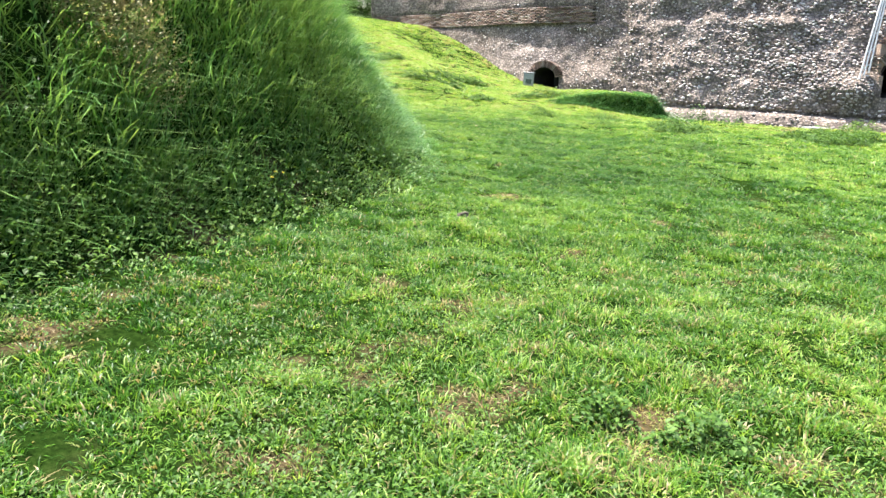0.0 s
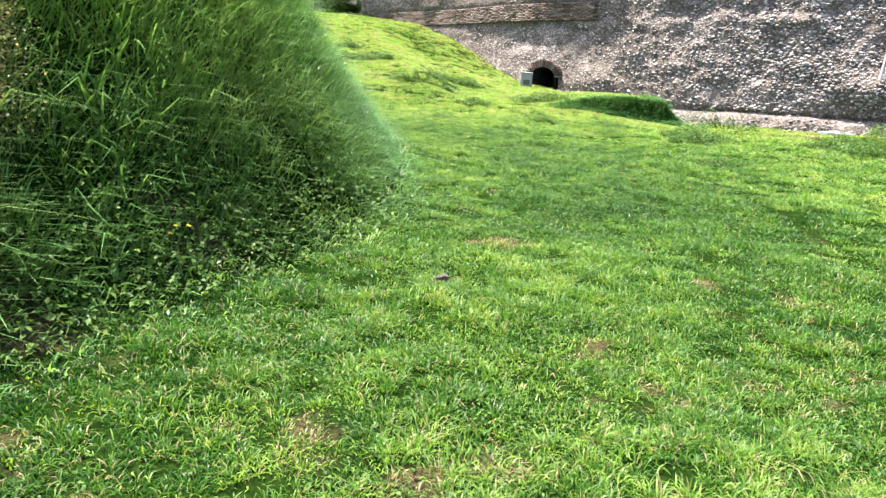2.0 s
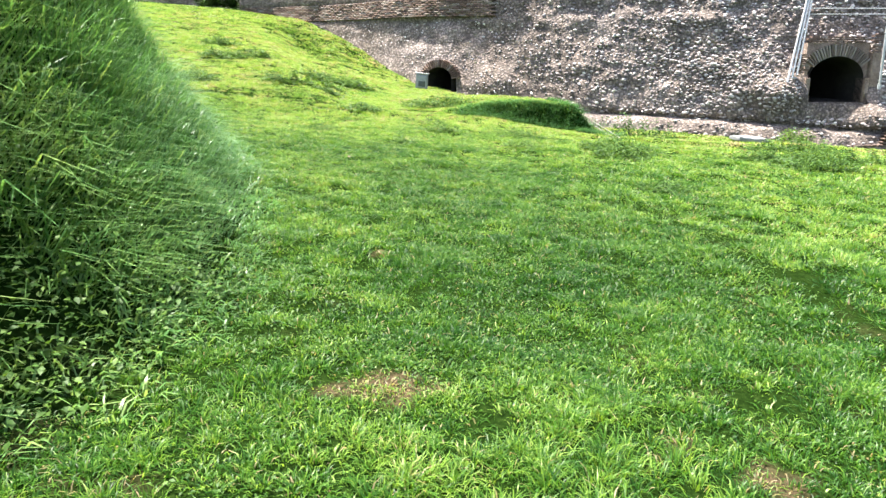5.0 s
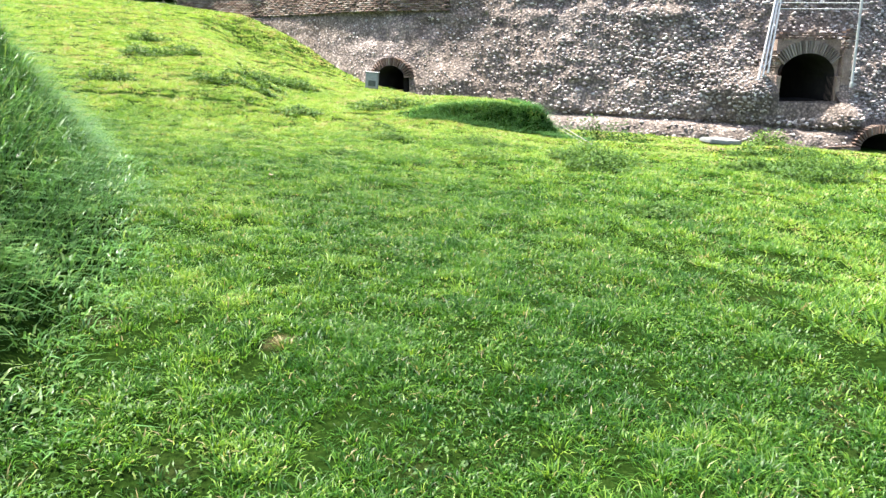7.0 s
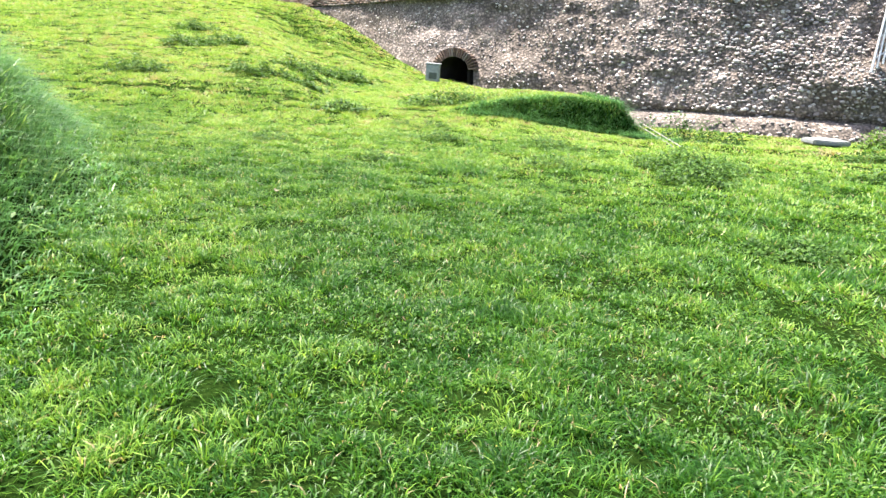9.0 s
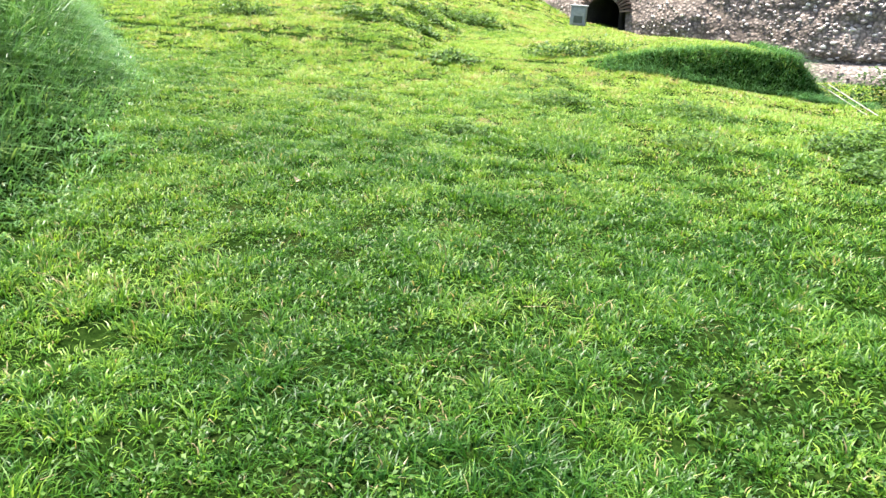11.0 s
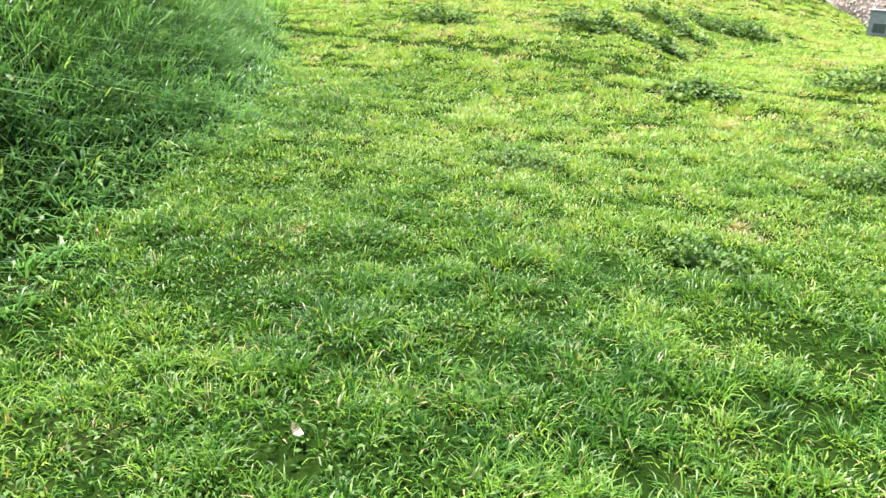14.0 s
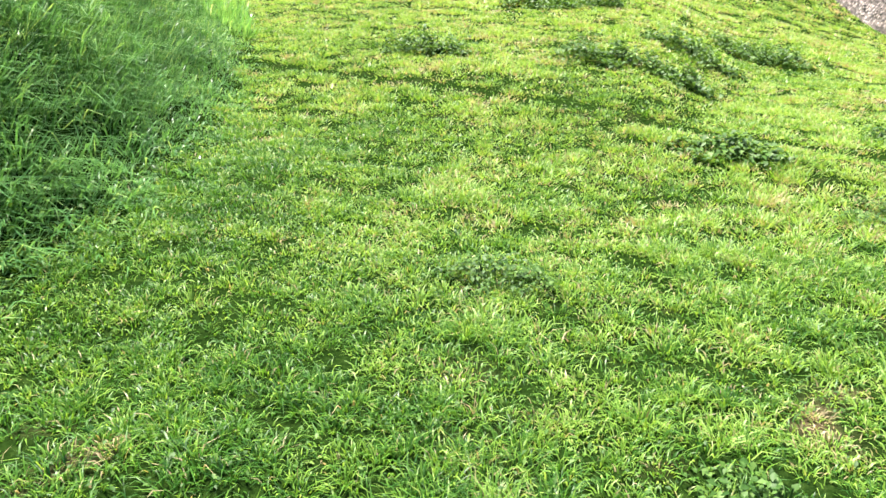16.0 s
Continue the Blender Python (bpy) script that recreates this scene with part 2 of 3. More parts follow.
def part(name, bm, mat, parent=None, label=""):
    me = bpy.data.meshes.new(name)
    bm.to_mesh(me)
    bm.free()
    me.materials.append(mat)
    ob = new(name, me)
    if parent:
        ob.parent = parent
    return tagged(ob, label)


def box_bm(sx, sy, sz, m=None, bevel=0.0, bm=None):
    bm = bm or bmesh.new()
    made = bmesh.ops.create_cube(bm, size=1.0)["verts"]
    bmesh.ops.scale(bm, vec=(sx, sy, sz), verts=made)
    if bevel:
        edges = list({e for v in made for e in v.link_edges})
        made = list({v for f in bmesh.ops.bevel(bm, geom=edges, offset=bevel, segments=2, affect="EDGES")["faces"] for v in f.verts} | {v for v in made if v.is_valid})
    if m is not None:
        bmesh.ops.transform(bm, matrix=m, verts=made)
    return bm


def tube_bm(a, b, r, sides=10, bm=None):
    bm = bm or bmesh.new()
    a, b = Vector(a), Vector(b)
    m = Matrix.Translation((a + b) / 2) @ (b - a).to_track_quat("Z", "Y").to_matrix().to_4x4()
    bmesh.ops.create_cone(bm, cap_ends=True, segments=sides, radius1=r, radius2=r, depth=(b - a).length, matrix=m)
    return bm


# ---- ground ----
def spaced(stops):
    """Grid lines: each stop gives where a stretch ends and its step."""
    out = [stops[0][0]]
    for (end, step) in stops[1:]:
        n = max(1, round((end - out[-1]) / step))
        out += list(np.linspace(out[-1], end, n + 1)[1:])
    return np.array(out)


gx = spaced([(-500, 0), (-120, 60), (-40, 10), (-12, 1.0), (-5, 0.3), (8, 0.11), (14, 0.3), (40, 1.0), (120, 10), (500, 60)])
gy = spaced([(-500, 0), (-60, 60), (-12, 6), (0, 0.5), (25, 0.11), (34, 0.25), (60, 0.8), (140, 10), (500, 60)])
GX, GY = np.meshgrid(gx, gy, indexing="ij")
ground_mesh = quick_mesh("ground", np.stack([GX, GY, land(GX, GY)], -1).reshape(-1, 3), grid_tris(len(gx), len(gy)), bare(GX, GY).ravel())
ground_mesh.polygons.foreach_set("use_smooth", np.ones(len(ground_mesh.polygons), bool))
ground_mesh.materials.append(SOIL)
ground = tagged(new("ground", ground_mesh), "mown grassy ground with bare earth patches and a bank", "ground", kind="structure")


# ---- grass ----
def blades(name, pts, height, width, lean, azimuth, tone, levels, mat, label):
    """One sheet of grass: every blade a narrow bent strip that ends in a point."""
    n = len(pts)
    side = np.stack([-np.sin(azimuth), np.cos(azimuth), np.zeros(n)], 1)
    out = np.stack([np.cos(azimuth), np.sin(azimuth), np.zeros(n)], 1)
    twist = rng.uniform(-0.9, 0.9, n)
    side = side * np.cos(twist)[:, None] + out * np.sin(twist)[:, None]
    rows = []
    for i in range(levels + 1):
        k = i / levels
        mid = pts + out * (height * lean * k ** 1.8)[:, None]
        mid[:, 2] += height * (k - 0.55 * np.clip(lean, 0, 1.4) * k ** 2.4)
        w = width * (1 - k) ** 0.6 * 0.5 if i else width * 0.42
        if i < levels:
            rows += [mid - side * np.broadcast_to(w, (n,))[:, None], mid + side * np.broadcast_to(w, (n,))[:, None]]
        else:
            rows.append(mid)
    per = len(rows)
    verts = np.stack(rows, 1).reshape(-1, 3)
    tri = []
    for i in range(levels - 1):
        a = 2 * i
        tri += [(a, a + 1, a + 3), (a, a + 3, a + 2)]
    tri.append((per - 3, per - 2, per - 1))
    tris = (np.arange(n) * per)[:, None, None] + np.array(tri)[None]
    me = quick_mesh(name, verts, tris.reshape(-1, 3), np.repeat(tone, per))
    me.materials.append(mat)
    return tagged(new(name, me), label, "grass", kind="stuff")


def scatter(x0, x1, y0, y1, per_m2, keep):
    n = int((x1 - x0) * (y1 - y0) * per_m2)
    x, y = rng.uniform(x0, x1, n), rng.uniform(y0, y1, n)
    k = rng.random(n) < keep(x, y)
    x, y = x[k], y[k]
    return np.stack([x, y, land(x, y) - 0.004], 1)


def tone_of(x, y, n):
    """0 deep green, 0.6 fresh yellow green, 1 straw."""
    big = fbm(x, y, 2.4, 31)
    clump = vnoise(x, y, 0.28, 33)
    # far, side: own yellowing plus backlit far glow, put into the tone.
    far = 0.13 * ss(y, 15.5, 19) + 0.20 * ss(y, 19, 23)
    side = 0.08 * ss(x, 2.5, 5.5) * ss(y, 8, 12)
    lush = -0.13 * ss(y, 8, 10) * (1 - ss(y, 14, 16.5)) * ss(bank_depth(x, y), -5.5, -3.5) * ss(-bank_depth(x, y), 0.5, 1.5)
    # Subtracted bank terms put the shade at its foot into the green, besides lusher growth.
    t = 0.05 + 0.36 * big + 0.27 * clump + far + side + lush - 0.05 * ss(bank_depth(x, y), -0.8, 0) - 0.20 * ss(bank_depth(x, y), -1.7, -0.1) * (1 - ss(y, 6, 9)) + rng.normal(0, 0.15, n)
    dry = rng.random(n) < (0.022 + 0.62 * bare(x, y) + 0.11 * (1 - ss(y, 3, 8)))
    return np.where(dry, rng.uniform(0.84, 1.0, n), np.clip(t, 0, 0.8))


def off_path(x, y):
    """How far to the side of the line walked."""
    return np.abs(x - np.interp(y, [0, 10, 13, 16, 22], [0.1, 1.0, 0.8, 0.3, -1.2]))


def reach(x, y):
    """About how far a place lies from the nearest spot on the walk that faces it."""
    return np.maximum(2.3, np.maximum(1.7 * off_path(x, y), y - 15.6))


def on_lawn(x, y):
    before_wall = y < np.interp(x, [-5, 0, 5, 9, 13, 30], [47, 42.5, 35.6, 33, 31.6, 31])
    return before_wall * (bank_depth(x, y) < 0.15) * (1 - 0.62 * bare(x, y))


def tufted(centres, per, radius, stray=0.25):
    """Blades round tuft centres: roots, azimuths that fan outwards, how far out each stands, and the tuft it belongs to."""
    own = np.repeat(np.arange(len(centres)), per)
    n = len(own)
    spread = np.broadcast_to(radius, (len(centres),))[own] * np.where(rng.random(n) < stray, 2.6, 1.0)
    off = rng.normal(0, 1, (n, 2)) * spread[:, None]
    x, y = centres[own, 0] + off[:, 0], centres[own, 1] + off[:, 1]
    far = np.hypot(off[:, 0], off[:, 1]) / spread
    return np.stack([x, y, land(x, y) - 0.004], 1), np.arctan2(off[:, 1], off[:, 0]), far, own


def lawn_sheet(name, box, near, far, tall, levels, label, per=42):
    """Lawn between two distances from the walk: finer and denser the nearer it lies."""
    wide = lambda g: 0.0052 + 0.00108 * g + 0.0007 * np.maximum(g - 12, 0)
    dense = lambda g: np.clip(44 - 1.0 * g, 24, 41) / wide(g) / per

    def keep(x, y):
        g = reach(x, y)
        gap = 1 - 0.32 * (1 - ss(g, 5, 10)) * (1 - ss(vnoise(x, y, 0.17, 54), 0.22, 0.5))
        return (g >= near) * (g < far) * on_lawn(x, y) * gap * dense(g) / dense(near)

    centres = scatter(*box, dense(near) * 1.15, keep)
    g = reach(centres[:, 0], centres[:, 1])
    pts, az, out, own = tufted(centres, per, 0.022 + 0.0036 * g, 0.22)
    x, y, n, m = pts[:, 0], pts[:, 1], len(pts), len(centres)
    lush = fbm(x, y, 0.5, 51)
    size = tall * (0.72 + 0.62 * ss(lush, 0.40, 0.70)) * rng.uniform(0.72, 1.4, m)[own] * rng.uniform(0.6, 1.2, n) * (1 - 0.4 * bare(x, y))
    lean = 0.1 + 0.32 * out + rng.uniform(0, 0.65, n)
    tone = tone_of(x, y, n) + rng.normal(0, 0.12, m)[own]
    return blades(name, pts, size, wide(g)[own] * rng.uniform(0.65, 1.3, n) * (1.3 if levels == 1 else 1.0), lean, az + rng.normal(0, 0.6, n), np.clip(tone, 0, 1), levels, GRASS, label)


lawn_sheet("lawn_grass", (-3.6, 3.6, 1.2, 21), 2.3, 5.0, 0.060, 2, "short tufted bright green lawn grass underfoot")
lawn_sheet("lawn_grass", (-5, 5.6, 1.2, 23), 5.0, 7.6, 0.060, 1, "short tufted bright green grass beside the path walked")
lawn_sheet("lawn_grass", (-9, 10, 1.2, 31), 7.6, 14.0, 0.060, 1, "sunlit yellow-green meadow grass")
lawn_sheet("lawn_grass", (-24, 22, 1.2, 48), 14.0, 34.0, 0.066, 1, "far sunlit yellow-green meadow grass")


def first_grass():
    """Grass behind and beside the place where the walk begins."""
    pts = scatter(-9, 14, -7, 1.2, 700, on_lawn)
    x, y, n = pts[:, 0], pts[:, 1], len(pts)
    blades("lawn_grass", pts, 0.08 * rng.uniform(0.5, 1.3, n), 0.016 * rng.uniform(0.7, 1.3, n), rng.uniform(0.25, 1.4, n), rng.uniform(0, 6.28, n), tone_of(x, y, n), 1, GRASS, "green lawn grass where the walk begins")


first_grass()


def bank_sheet():
    def keep(x, y):
        d = bank_depth(x, y)
        return (d > -0.15) * (d < 3.2) * ss(d, -0.25, 0.5) * (0.35 + 0.65 * ss(fbm(x, y, 0.6, 61), 0.25, 0.5)) * (1 - 0.8 * bare(x, y))
    per = 13
    centres = scatter(-8, 0.2, 2.0, 24, 2100 / per, keep)
    pts, fan, out, own = tufted(centres, per, 0.045)
    x, y, n, m = pts[:, 0], pts[:, 1], len(pts), len(centres)
    d = bank_depth(x, y)
    size = (0.09 + 0.31 * ss(d, 0.0, 1.0)) * rng.uniform(0.55, 1.4, m)[own] * rng.uniform(0.55, 1.2, n) * (0.6 + 0.8 * fbm(x, y, 0.8, 62))
    az = np.arctan2(np.sin(fan) - 0.25, np.cos(fan) + 0.75) + rng.normal(0, 0.5, n)
    dry = rng.random(n) < 0.03 + 0.08 * ss(vnoise(x, y, 0.7, 65), 0.62, 0.8)
    # Lower tone past y 8 dims the farther flank through its colour.
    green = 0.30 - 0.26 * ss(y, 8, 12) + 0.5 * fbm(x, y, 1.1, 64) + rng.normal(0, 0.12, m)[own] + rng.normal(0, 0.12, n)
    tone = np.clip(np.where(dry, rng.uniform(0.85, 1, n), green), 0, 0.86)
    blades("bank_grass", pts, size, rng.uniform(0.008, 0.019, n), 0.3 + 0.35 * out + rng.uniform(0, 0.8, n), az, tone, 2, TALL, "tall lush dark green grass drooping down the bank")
    pts = scatter(-13, -1.5, -7, 2.0, 700, lambda x, y: (bank_depth(x, y) > -0.1) * (bank_depth(x, y) < 3.6))
    x, y, n = pts[:, 0], pts[:, 1], len(pts)
    blades("bank_grass", pts, 0.36 * rng.uniform(0.5, 1.3, n), rng.uniform(0.014, 0.03, n), rng.uniform(0.3, 1.2, n), rng.normal(-0.5, 1.1, n), np.clip(0.25 + 0.5 * fbm(x, y, 1.1, 64) + rng.normal(0, 0.13, n), 0, 0.86), 2, TALL, "tall green grass on the near end of the bank")
    pts = scatter(-22, -2, 24, 36, 420, lambda x, y: (bank_depth(x, y) > -0.1) * (bank_depth(x, y) < 4))
    x, y, n = pts[:, 0], pts[:, 1], len(pts)
    blades("bank_grass", pts, 0.34 * rng.uniform(0.5, 1.3, n), rng.uniform(0.014, 0.03, n), rng.uniform(0.3, 1.3, n), rng.normal(-0.5, 1.1, n), np.clip(0.3 + 0.4 * fbm(x, y, 1.1, 64) + rng.normal(0, 0.13, n), 0, 1), 2, TALL, "tall green grass on the far part of the bank")


def step_sheet():
    """Long grass hanging down the cut face of the turf step."""
    def keep(x, y):
        face = 22.9 + 0.30 * vnoise(x, 0 * y, 0.7, 70) + 0.10 * (x - 3.4)
        return (np.abs(y - face) < 0.30) * ss(x, 2.6, 3.6) + (x > 5.9) * (x < 7.0) * (y > 22.8) * (y < 26)
    pts = scatter(2.4, 7.2, 22.3, 26, 1500, keep)
    x, y, n = pts[:, 0], pts[:, 1], len(pts)
    # Low tone range puts the cut face's shade into the blade colour.
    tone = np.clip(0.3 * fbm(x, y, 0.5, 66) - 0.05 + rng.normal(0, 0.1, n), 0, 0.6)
    blades("step_grass", pts, rng.uniform(0.12, 0.30, n), rng.uniform(0.010, 0.02, n), rng.uniform(0.8, 1.9, n), rng.normal(-1.3, 0.7, n), tone, 3, TALL, "long grass hanging over the cut turf step, shade put into its tone")


def seed_heads():
    """A patch of dry, seeding grass high on the bank and dead stems at its foot."""
    pts = scatter(-3.6, -0.8, 5.0, 8.0, 2600, lambda x, y: np.maximum(ss(1 - np.hypot(x + 2.8, y - 6.15) / 0.62, 0, 0.6), 0.010 * ss(1 - np.hypot(x + 1.45, y - 6.95) / 0.55, 0, 0.6)))
    x, y, n = pts[:, 0], pts[:, 1], len(pts)
    blades("dry_grass", pts, rng.uniform(0.15, 0.48, n) * np.where(x > -2, 0.5, 1), rng.uniform(0.003, 0.006, n), rng.uniform(0.2, 1.2, n), rng.uniform(0, 6.28, n), rng.uniform(0.88, 1, n), 3, TALL, "dry straw-coloured seeding grass on the bank")
    m = 15000
    k = rng.integers(0, n, m)
    tips = pts[k] + np.stack([rng.normal(0, 0.06, m), rng.normal(0, 0.06, m), rng.uniform(0.1, 0.42, m) * np.where(x[k] > -2, 0.4, 1)], 1)
    me = leaves_mesh("seed_heads", tips, 0.026, (0.93, 1.0))
    me.materials.append(TALL)
    tagged(new("seed_heads", me), "fine pinkish-straw seed heads on the bank", "grass", kind="stuff")


bank_sheet()
step_sheet()


# ---- ruined wall ----
WALL_X = [-5.2, -4.3, 0.0, 2.0, 3.0, 5.2, 9.0, 13.0, 18.0, 24.0, 34.0]
WALL_Y = [46.0, 45.5, 41.5, 37.8, 35.8, 34.6, 32.0, 30.6, 30.0, 30.4, 33.0]
LEDGE_X = [-13, 0, 5, 9.0, 13.0, 18.0, 34.0]
LEDGE_Z = [-0.6, -0.6, -0.75, -0.88, -1.0, -1.38, -2.0]
BACK = 0.30


ARCH1 = dict(x=3.98, w=1.16, z0=-0.7, spring=0.22, top=0.66)
ARCH2 = dict(x=17.72, w=2.04, z0=-0.40, spring=0.42, top=1.20)
ARCH3 = dict(x=20.0, w=1.6, z0=-2.9, spring=-1.9, top=-1.42)
WALL_TOP = 7.0


def wall_foot(x):
    return sum(np.interp(x + k, WALL_X, WALL_Y) for k in (-1.0, -0.5, 0, 0.5, 1.0)) / 5


def wall_y(x, z):
    """The weathered face of the wall: sloped back, with hollows, a footing and a brick-faced upper part."""
    ledge = np.interp(x, LEDGE_X, LEDGE_Z)
    calm = 1.0
    for a in (ARCH1, ARCH2, ARCH3):
        calm = calm * (1 - 0.9 * np.exp(-(((x - a["x"]) / (a["w"] * 0.75)) ** 2 + ((z - (a["top"] + a["z0"]) / 2) / 1.1) ** 2) ** 2))
    y = wall_foot(x) + BACK * (z + 1.5)
    y = y + calm * (0.60 * (fbm(x, z * 1.5, 3.1, 81) - 0.5) + 0.20 * (fbm(x, z * 2.2, 0.9, 84) - 0.5) + 0.07 * (vnoise(x, z, 0.2, 88) - 0.5))
    shelf = 2.35 + 0.35 * vnoise(x, 0 * x, 2.2, 90)
    y = y + (0.14 * ss(z, shelf - 0.1, shelf + 0.35) + 0.30 * ss(z, 1.9, 2.6) * (fbm(x, z * 1.4, 0.55, 86) - 0.5)) * ss(x, 6.6, 8.0)
    y = y - 0.55 * np.exp(-((x - 19.0) / 0.7) ** 2 - ((z + 0.95) / 0.45) ** 2) - 0.3 * np.exp(-((x - 15.8) / 0.8) ** 2 - ((z + 0.1) / 0.5) ** 2)
    y = y - 0.5 * np.exp(-((x - 5.9) / 0.8) ** 2 - ((z - 0.1) / 0.8) ** 2)
    under = 1 - ss(z, ledge - 0.05, ledge + 0.04)
    y = y + 0.12 * (1 - ss(z, ledge - 0.6, ledge - 0.1)) * (vnoise(x * 0.35, z, 0.13, 93) - 0.3)
    y = y + 0.30 * np.exp(-((z - ledge - 0.03) / 0.07) ** 2) - 0.28 * under - 0.55 * np.clip(ledge - z, 0, 1.5)
    band = ss(z, 2.45, 2.7) * (1 - ss(x, 5.9, 6.5))
    flat = wall_foot(x) + 1.22
    y = y * (1 - band) + (flat + 0.12 * (vnoise(x, z, 0.5, 91) - 0.5) - 0.10 * ss(z, 3.35, 3.45)) * band
    return y


def inside_arch(a, x, z, grow=0.0):
    k = np.clip(1 - ((x - a["x"]) / (a["w"] / 2 + grow)) ** 2, 0, 1)
    return (np.abs(x - a["x"]) < a["w"] / 2 + grow) & (z > a["z0"] - grow) & (z < a["spring"] + (a["top"] + grow - a["spring"]) * np.sqrt(k))


def build_wall():
    us = spaced([(-5.2, 0), (24, 0.09), (34, 0.3)])
    zs = spaced([(-3.4, 0), (4.4, 0.09), (WALL_TOP, 0.4)])
    U, Z = np.meshgrid(us, zs, indexing="ij")
    Y = wall_y(U, Z)
    cu, cz = (U[:-1, :-1] + U[1:, 1:]) / 2, (Z[:-1, :-1] + Z[1:, 1:]) / 2
    keep = ~(inside_arch(ARCH1, cu, cz, 0.05) | inside_arch(ARCH2, cu, cz, 0.05) | inside_arch(ARCH3, cu, cz, 0.04))
    verts = np.stack([U, Y, Z], -1).reshape(-1, 3)
    tris = grid_tris(len(us), len(zs), keep)
    # back, top and ends close the mass
    n, m, k = len(verts), len(us), len(zs)
    back = np.stack([us, Y[:, -1] + 6, np.full(m, WALL_TOP)], 1)
    low = back * [1, 1, 0] + [0, 0, -3.4]
    i, idx = np.arange(m - 1), np.arange(m * k).reshape(m, k)
    top = idx[:, -1]
    caps = [np.stack([top[:-1], top[1:], n + i + 1], 1), np.stack([top[:-1], n + i + 1, n + i], 1),
            np.stack([n + i, n + i + 1, n + m + i + 1], 1), np.stack([n + i, n + m + i + 1, n + m + i], 1)]
    for e, bt, bl in ((idx[0], n, n + m), (idx[-1], n + m - 1, n + 2 * m - 1)):
        caps.append(np.stack([e[:-1], e[1:], np.full(k - 1, bl)], 1))
        caps.append(np.array([[e[-1], bt, bl]]))
    me = quick_mesh("wall_ruin", np.concatenate([verts, back, low]), np.concatenate([tris] + caps))
    me.polygons.foreach_set("use_smooth", np.ones(len(me.polygons), bool))
    me.materials.append(MORTAR)
    return tagged(new("wall_ruin", me), "weathered ancient rubble concrete wall studded with pale stones", "wall", kind="structure")


wall = build_wall()


def stone_shape(seed, name):
    """A rough cobble, flatter than wide, about one metre across before it is scaled."""
    r = random.Random(seed)
    bm = bmesh.new()
    bmesh.ops.create_icosphere(bm, subdivisions=1, radius=0.5)
    for v in bm.verts:
        v.co *= r.uniform(0.72, 1.18)
        v.co.y *= 0.7
        v.co.z *= 0.82
    me = bpy.data.meshes.new(name)
    bm.to_mesh(me)
    bm.free()
    return me


def stud_wall():
    """Pale stones standing out of the mortar: the nearest as pieces, the rest joined."""
    step = 0.107
    u, z = np.meshgrid(np.arange(-1.5, 24.5, step), np.arange(-2.4, 4.5, step * 0.86), indexing="ij")
    u = u + (np.arange(u.shape[1])[None] % 2) * step / 2
    u, z = (u + rng.uniform(-0.06, 0.06, u.shape)).ravel(), (z + 0.3 * (vnoise(u, z, 1.7, 96) - 0.5) + rng.uniform(-0.045, 0.045, u.shape)).ravel()
    ledge = np.interp(u, LEDGE_X, LEDGE_Z)
    dense = 0.55 + 0.45 * ss(fbm(u, z * 1.6, 1.5, 95), 0.25, 0.5)
    dense *= np.where(z < ledge, 0.25, 1.0) * (0.55 + 0.45 * ss(u, 9, 12.5)) * (1 - 0.9 * (ss(z, 2.35, 2.6) * (1 - ss(u, 5.9, 6.5))))
    dense *= 1 - 0.6 * ss(vnoise(u * 0.6, z, 0.8, 97), 0.6, 0.75)
    ok = rng.random(len(u)) < 0.95 * dense
    for a in (ARCH1, ARCH2, ARCH3):
        ok &= ~inside_arch(a, u, z, 0.45)
    u, z = u[ok], z[ok]
    y = wall_y(u, z)
    ok = z > land(u, y - 0.3) - 0.1
    u, z, y = u[ok], z[ok], y[ok]
    size = rng.gamma(14, 0.0076, len(u)).clip(0.05, 0.17) * (0.82 + 0.36 * vnoise(u, z, 1.1, 98)) * (0.75 + 0.25 * ss(u, 4, 9))
    shapes = [stone_shape(k, "stone") for k in range(6)]
    for me in shapes:
        me.materials.append(STONE)
    near = np.flatnonzero((u > 5.2) & (u < 11.0) & (z > -1.0) & (z < 2.2))[:300]
    mark = np.zeros(len(u), bool)
    mark[near] = True
    for i in near:
        ob = new("stone", shapes[int(rng.integers(6))])
        ob.parent = wall
        ob.matrix_basis = pose(u[i], y[i] - 0.10 * size[i], z[i], *rng.uniform(-30, 30, 2), rng.uniform(0, 360)) @ Matrix.Diagonal((size[i] * rng.uniform(0.9, 1.3), size[i], size[i] * rng.uniform(0.7, 1.1), 1))
    base = [np.array([v.co[:] for v in me.vertices]) for me in shapes]
    tri = np.array([p.vertices[:] for p in shapes[0].polygons])
    rest = np.flatnonzero(~mark)
    allv = []
    for i in rest:
        v = base[int(rng.integers(6))]
        a = rng.normal(0, 0.6)
        ca, sa = math.cos(a), math.sin(a)
        w, h = size[i] * rng.uniform(1.0, 1.4), size[i] * rng.uniform(0.65, 0.95)
        xx = (v[:, 0] * ca - v[:, 2] * sa) * w
        zz = (v[:, 0] * sa + v[:, 2] * ca) * h
        allv.append(np.stack([xx + u[i], v[:, 1] * size[i] + y[i] - 0.10 * size[i], zz + z[i]], 1))
    m = len(base[0])
    tris = (np.arange(len(rest)) * m)[:, None, None] + tri[None]
    me = quick_mesh("rubble_stones", np.concatenate(allv), tris.reshape(-1, 3))
    me.materials.append(STONES)
    ob = new("rubble_stones", me)
    ob.parent = wall
    tagged(ob, "many pale stones bedded in old mortar", kind="stuff")


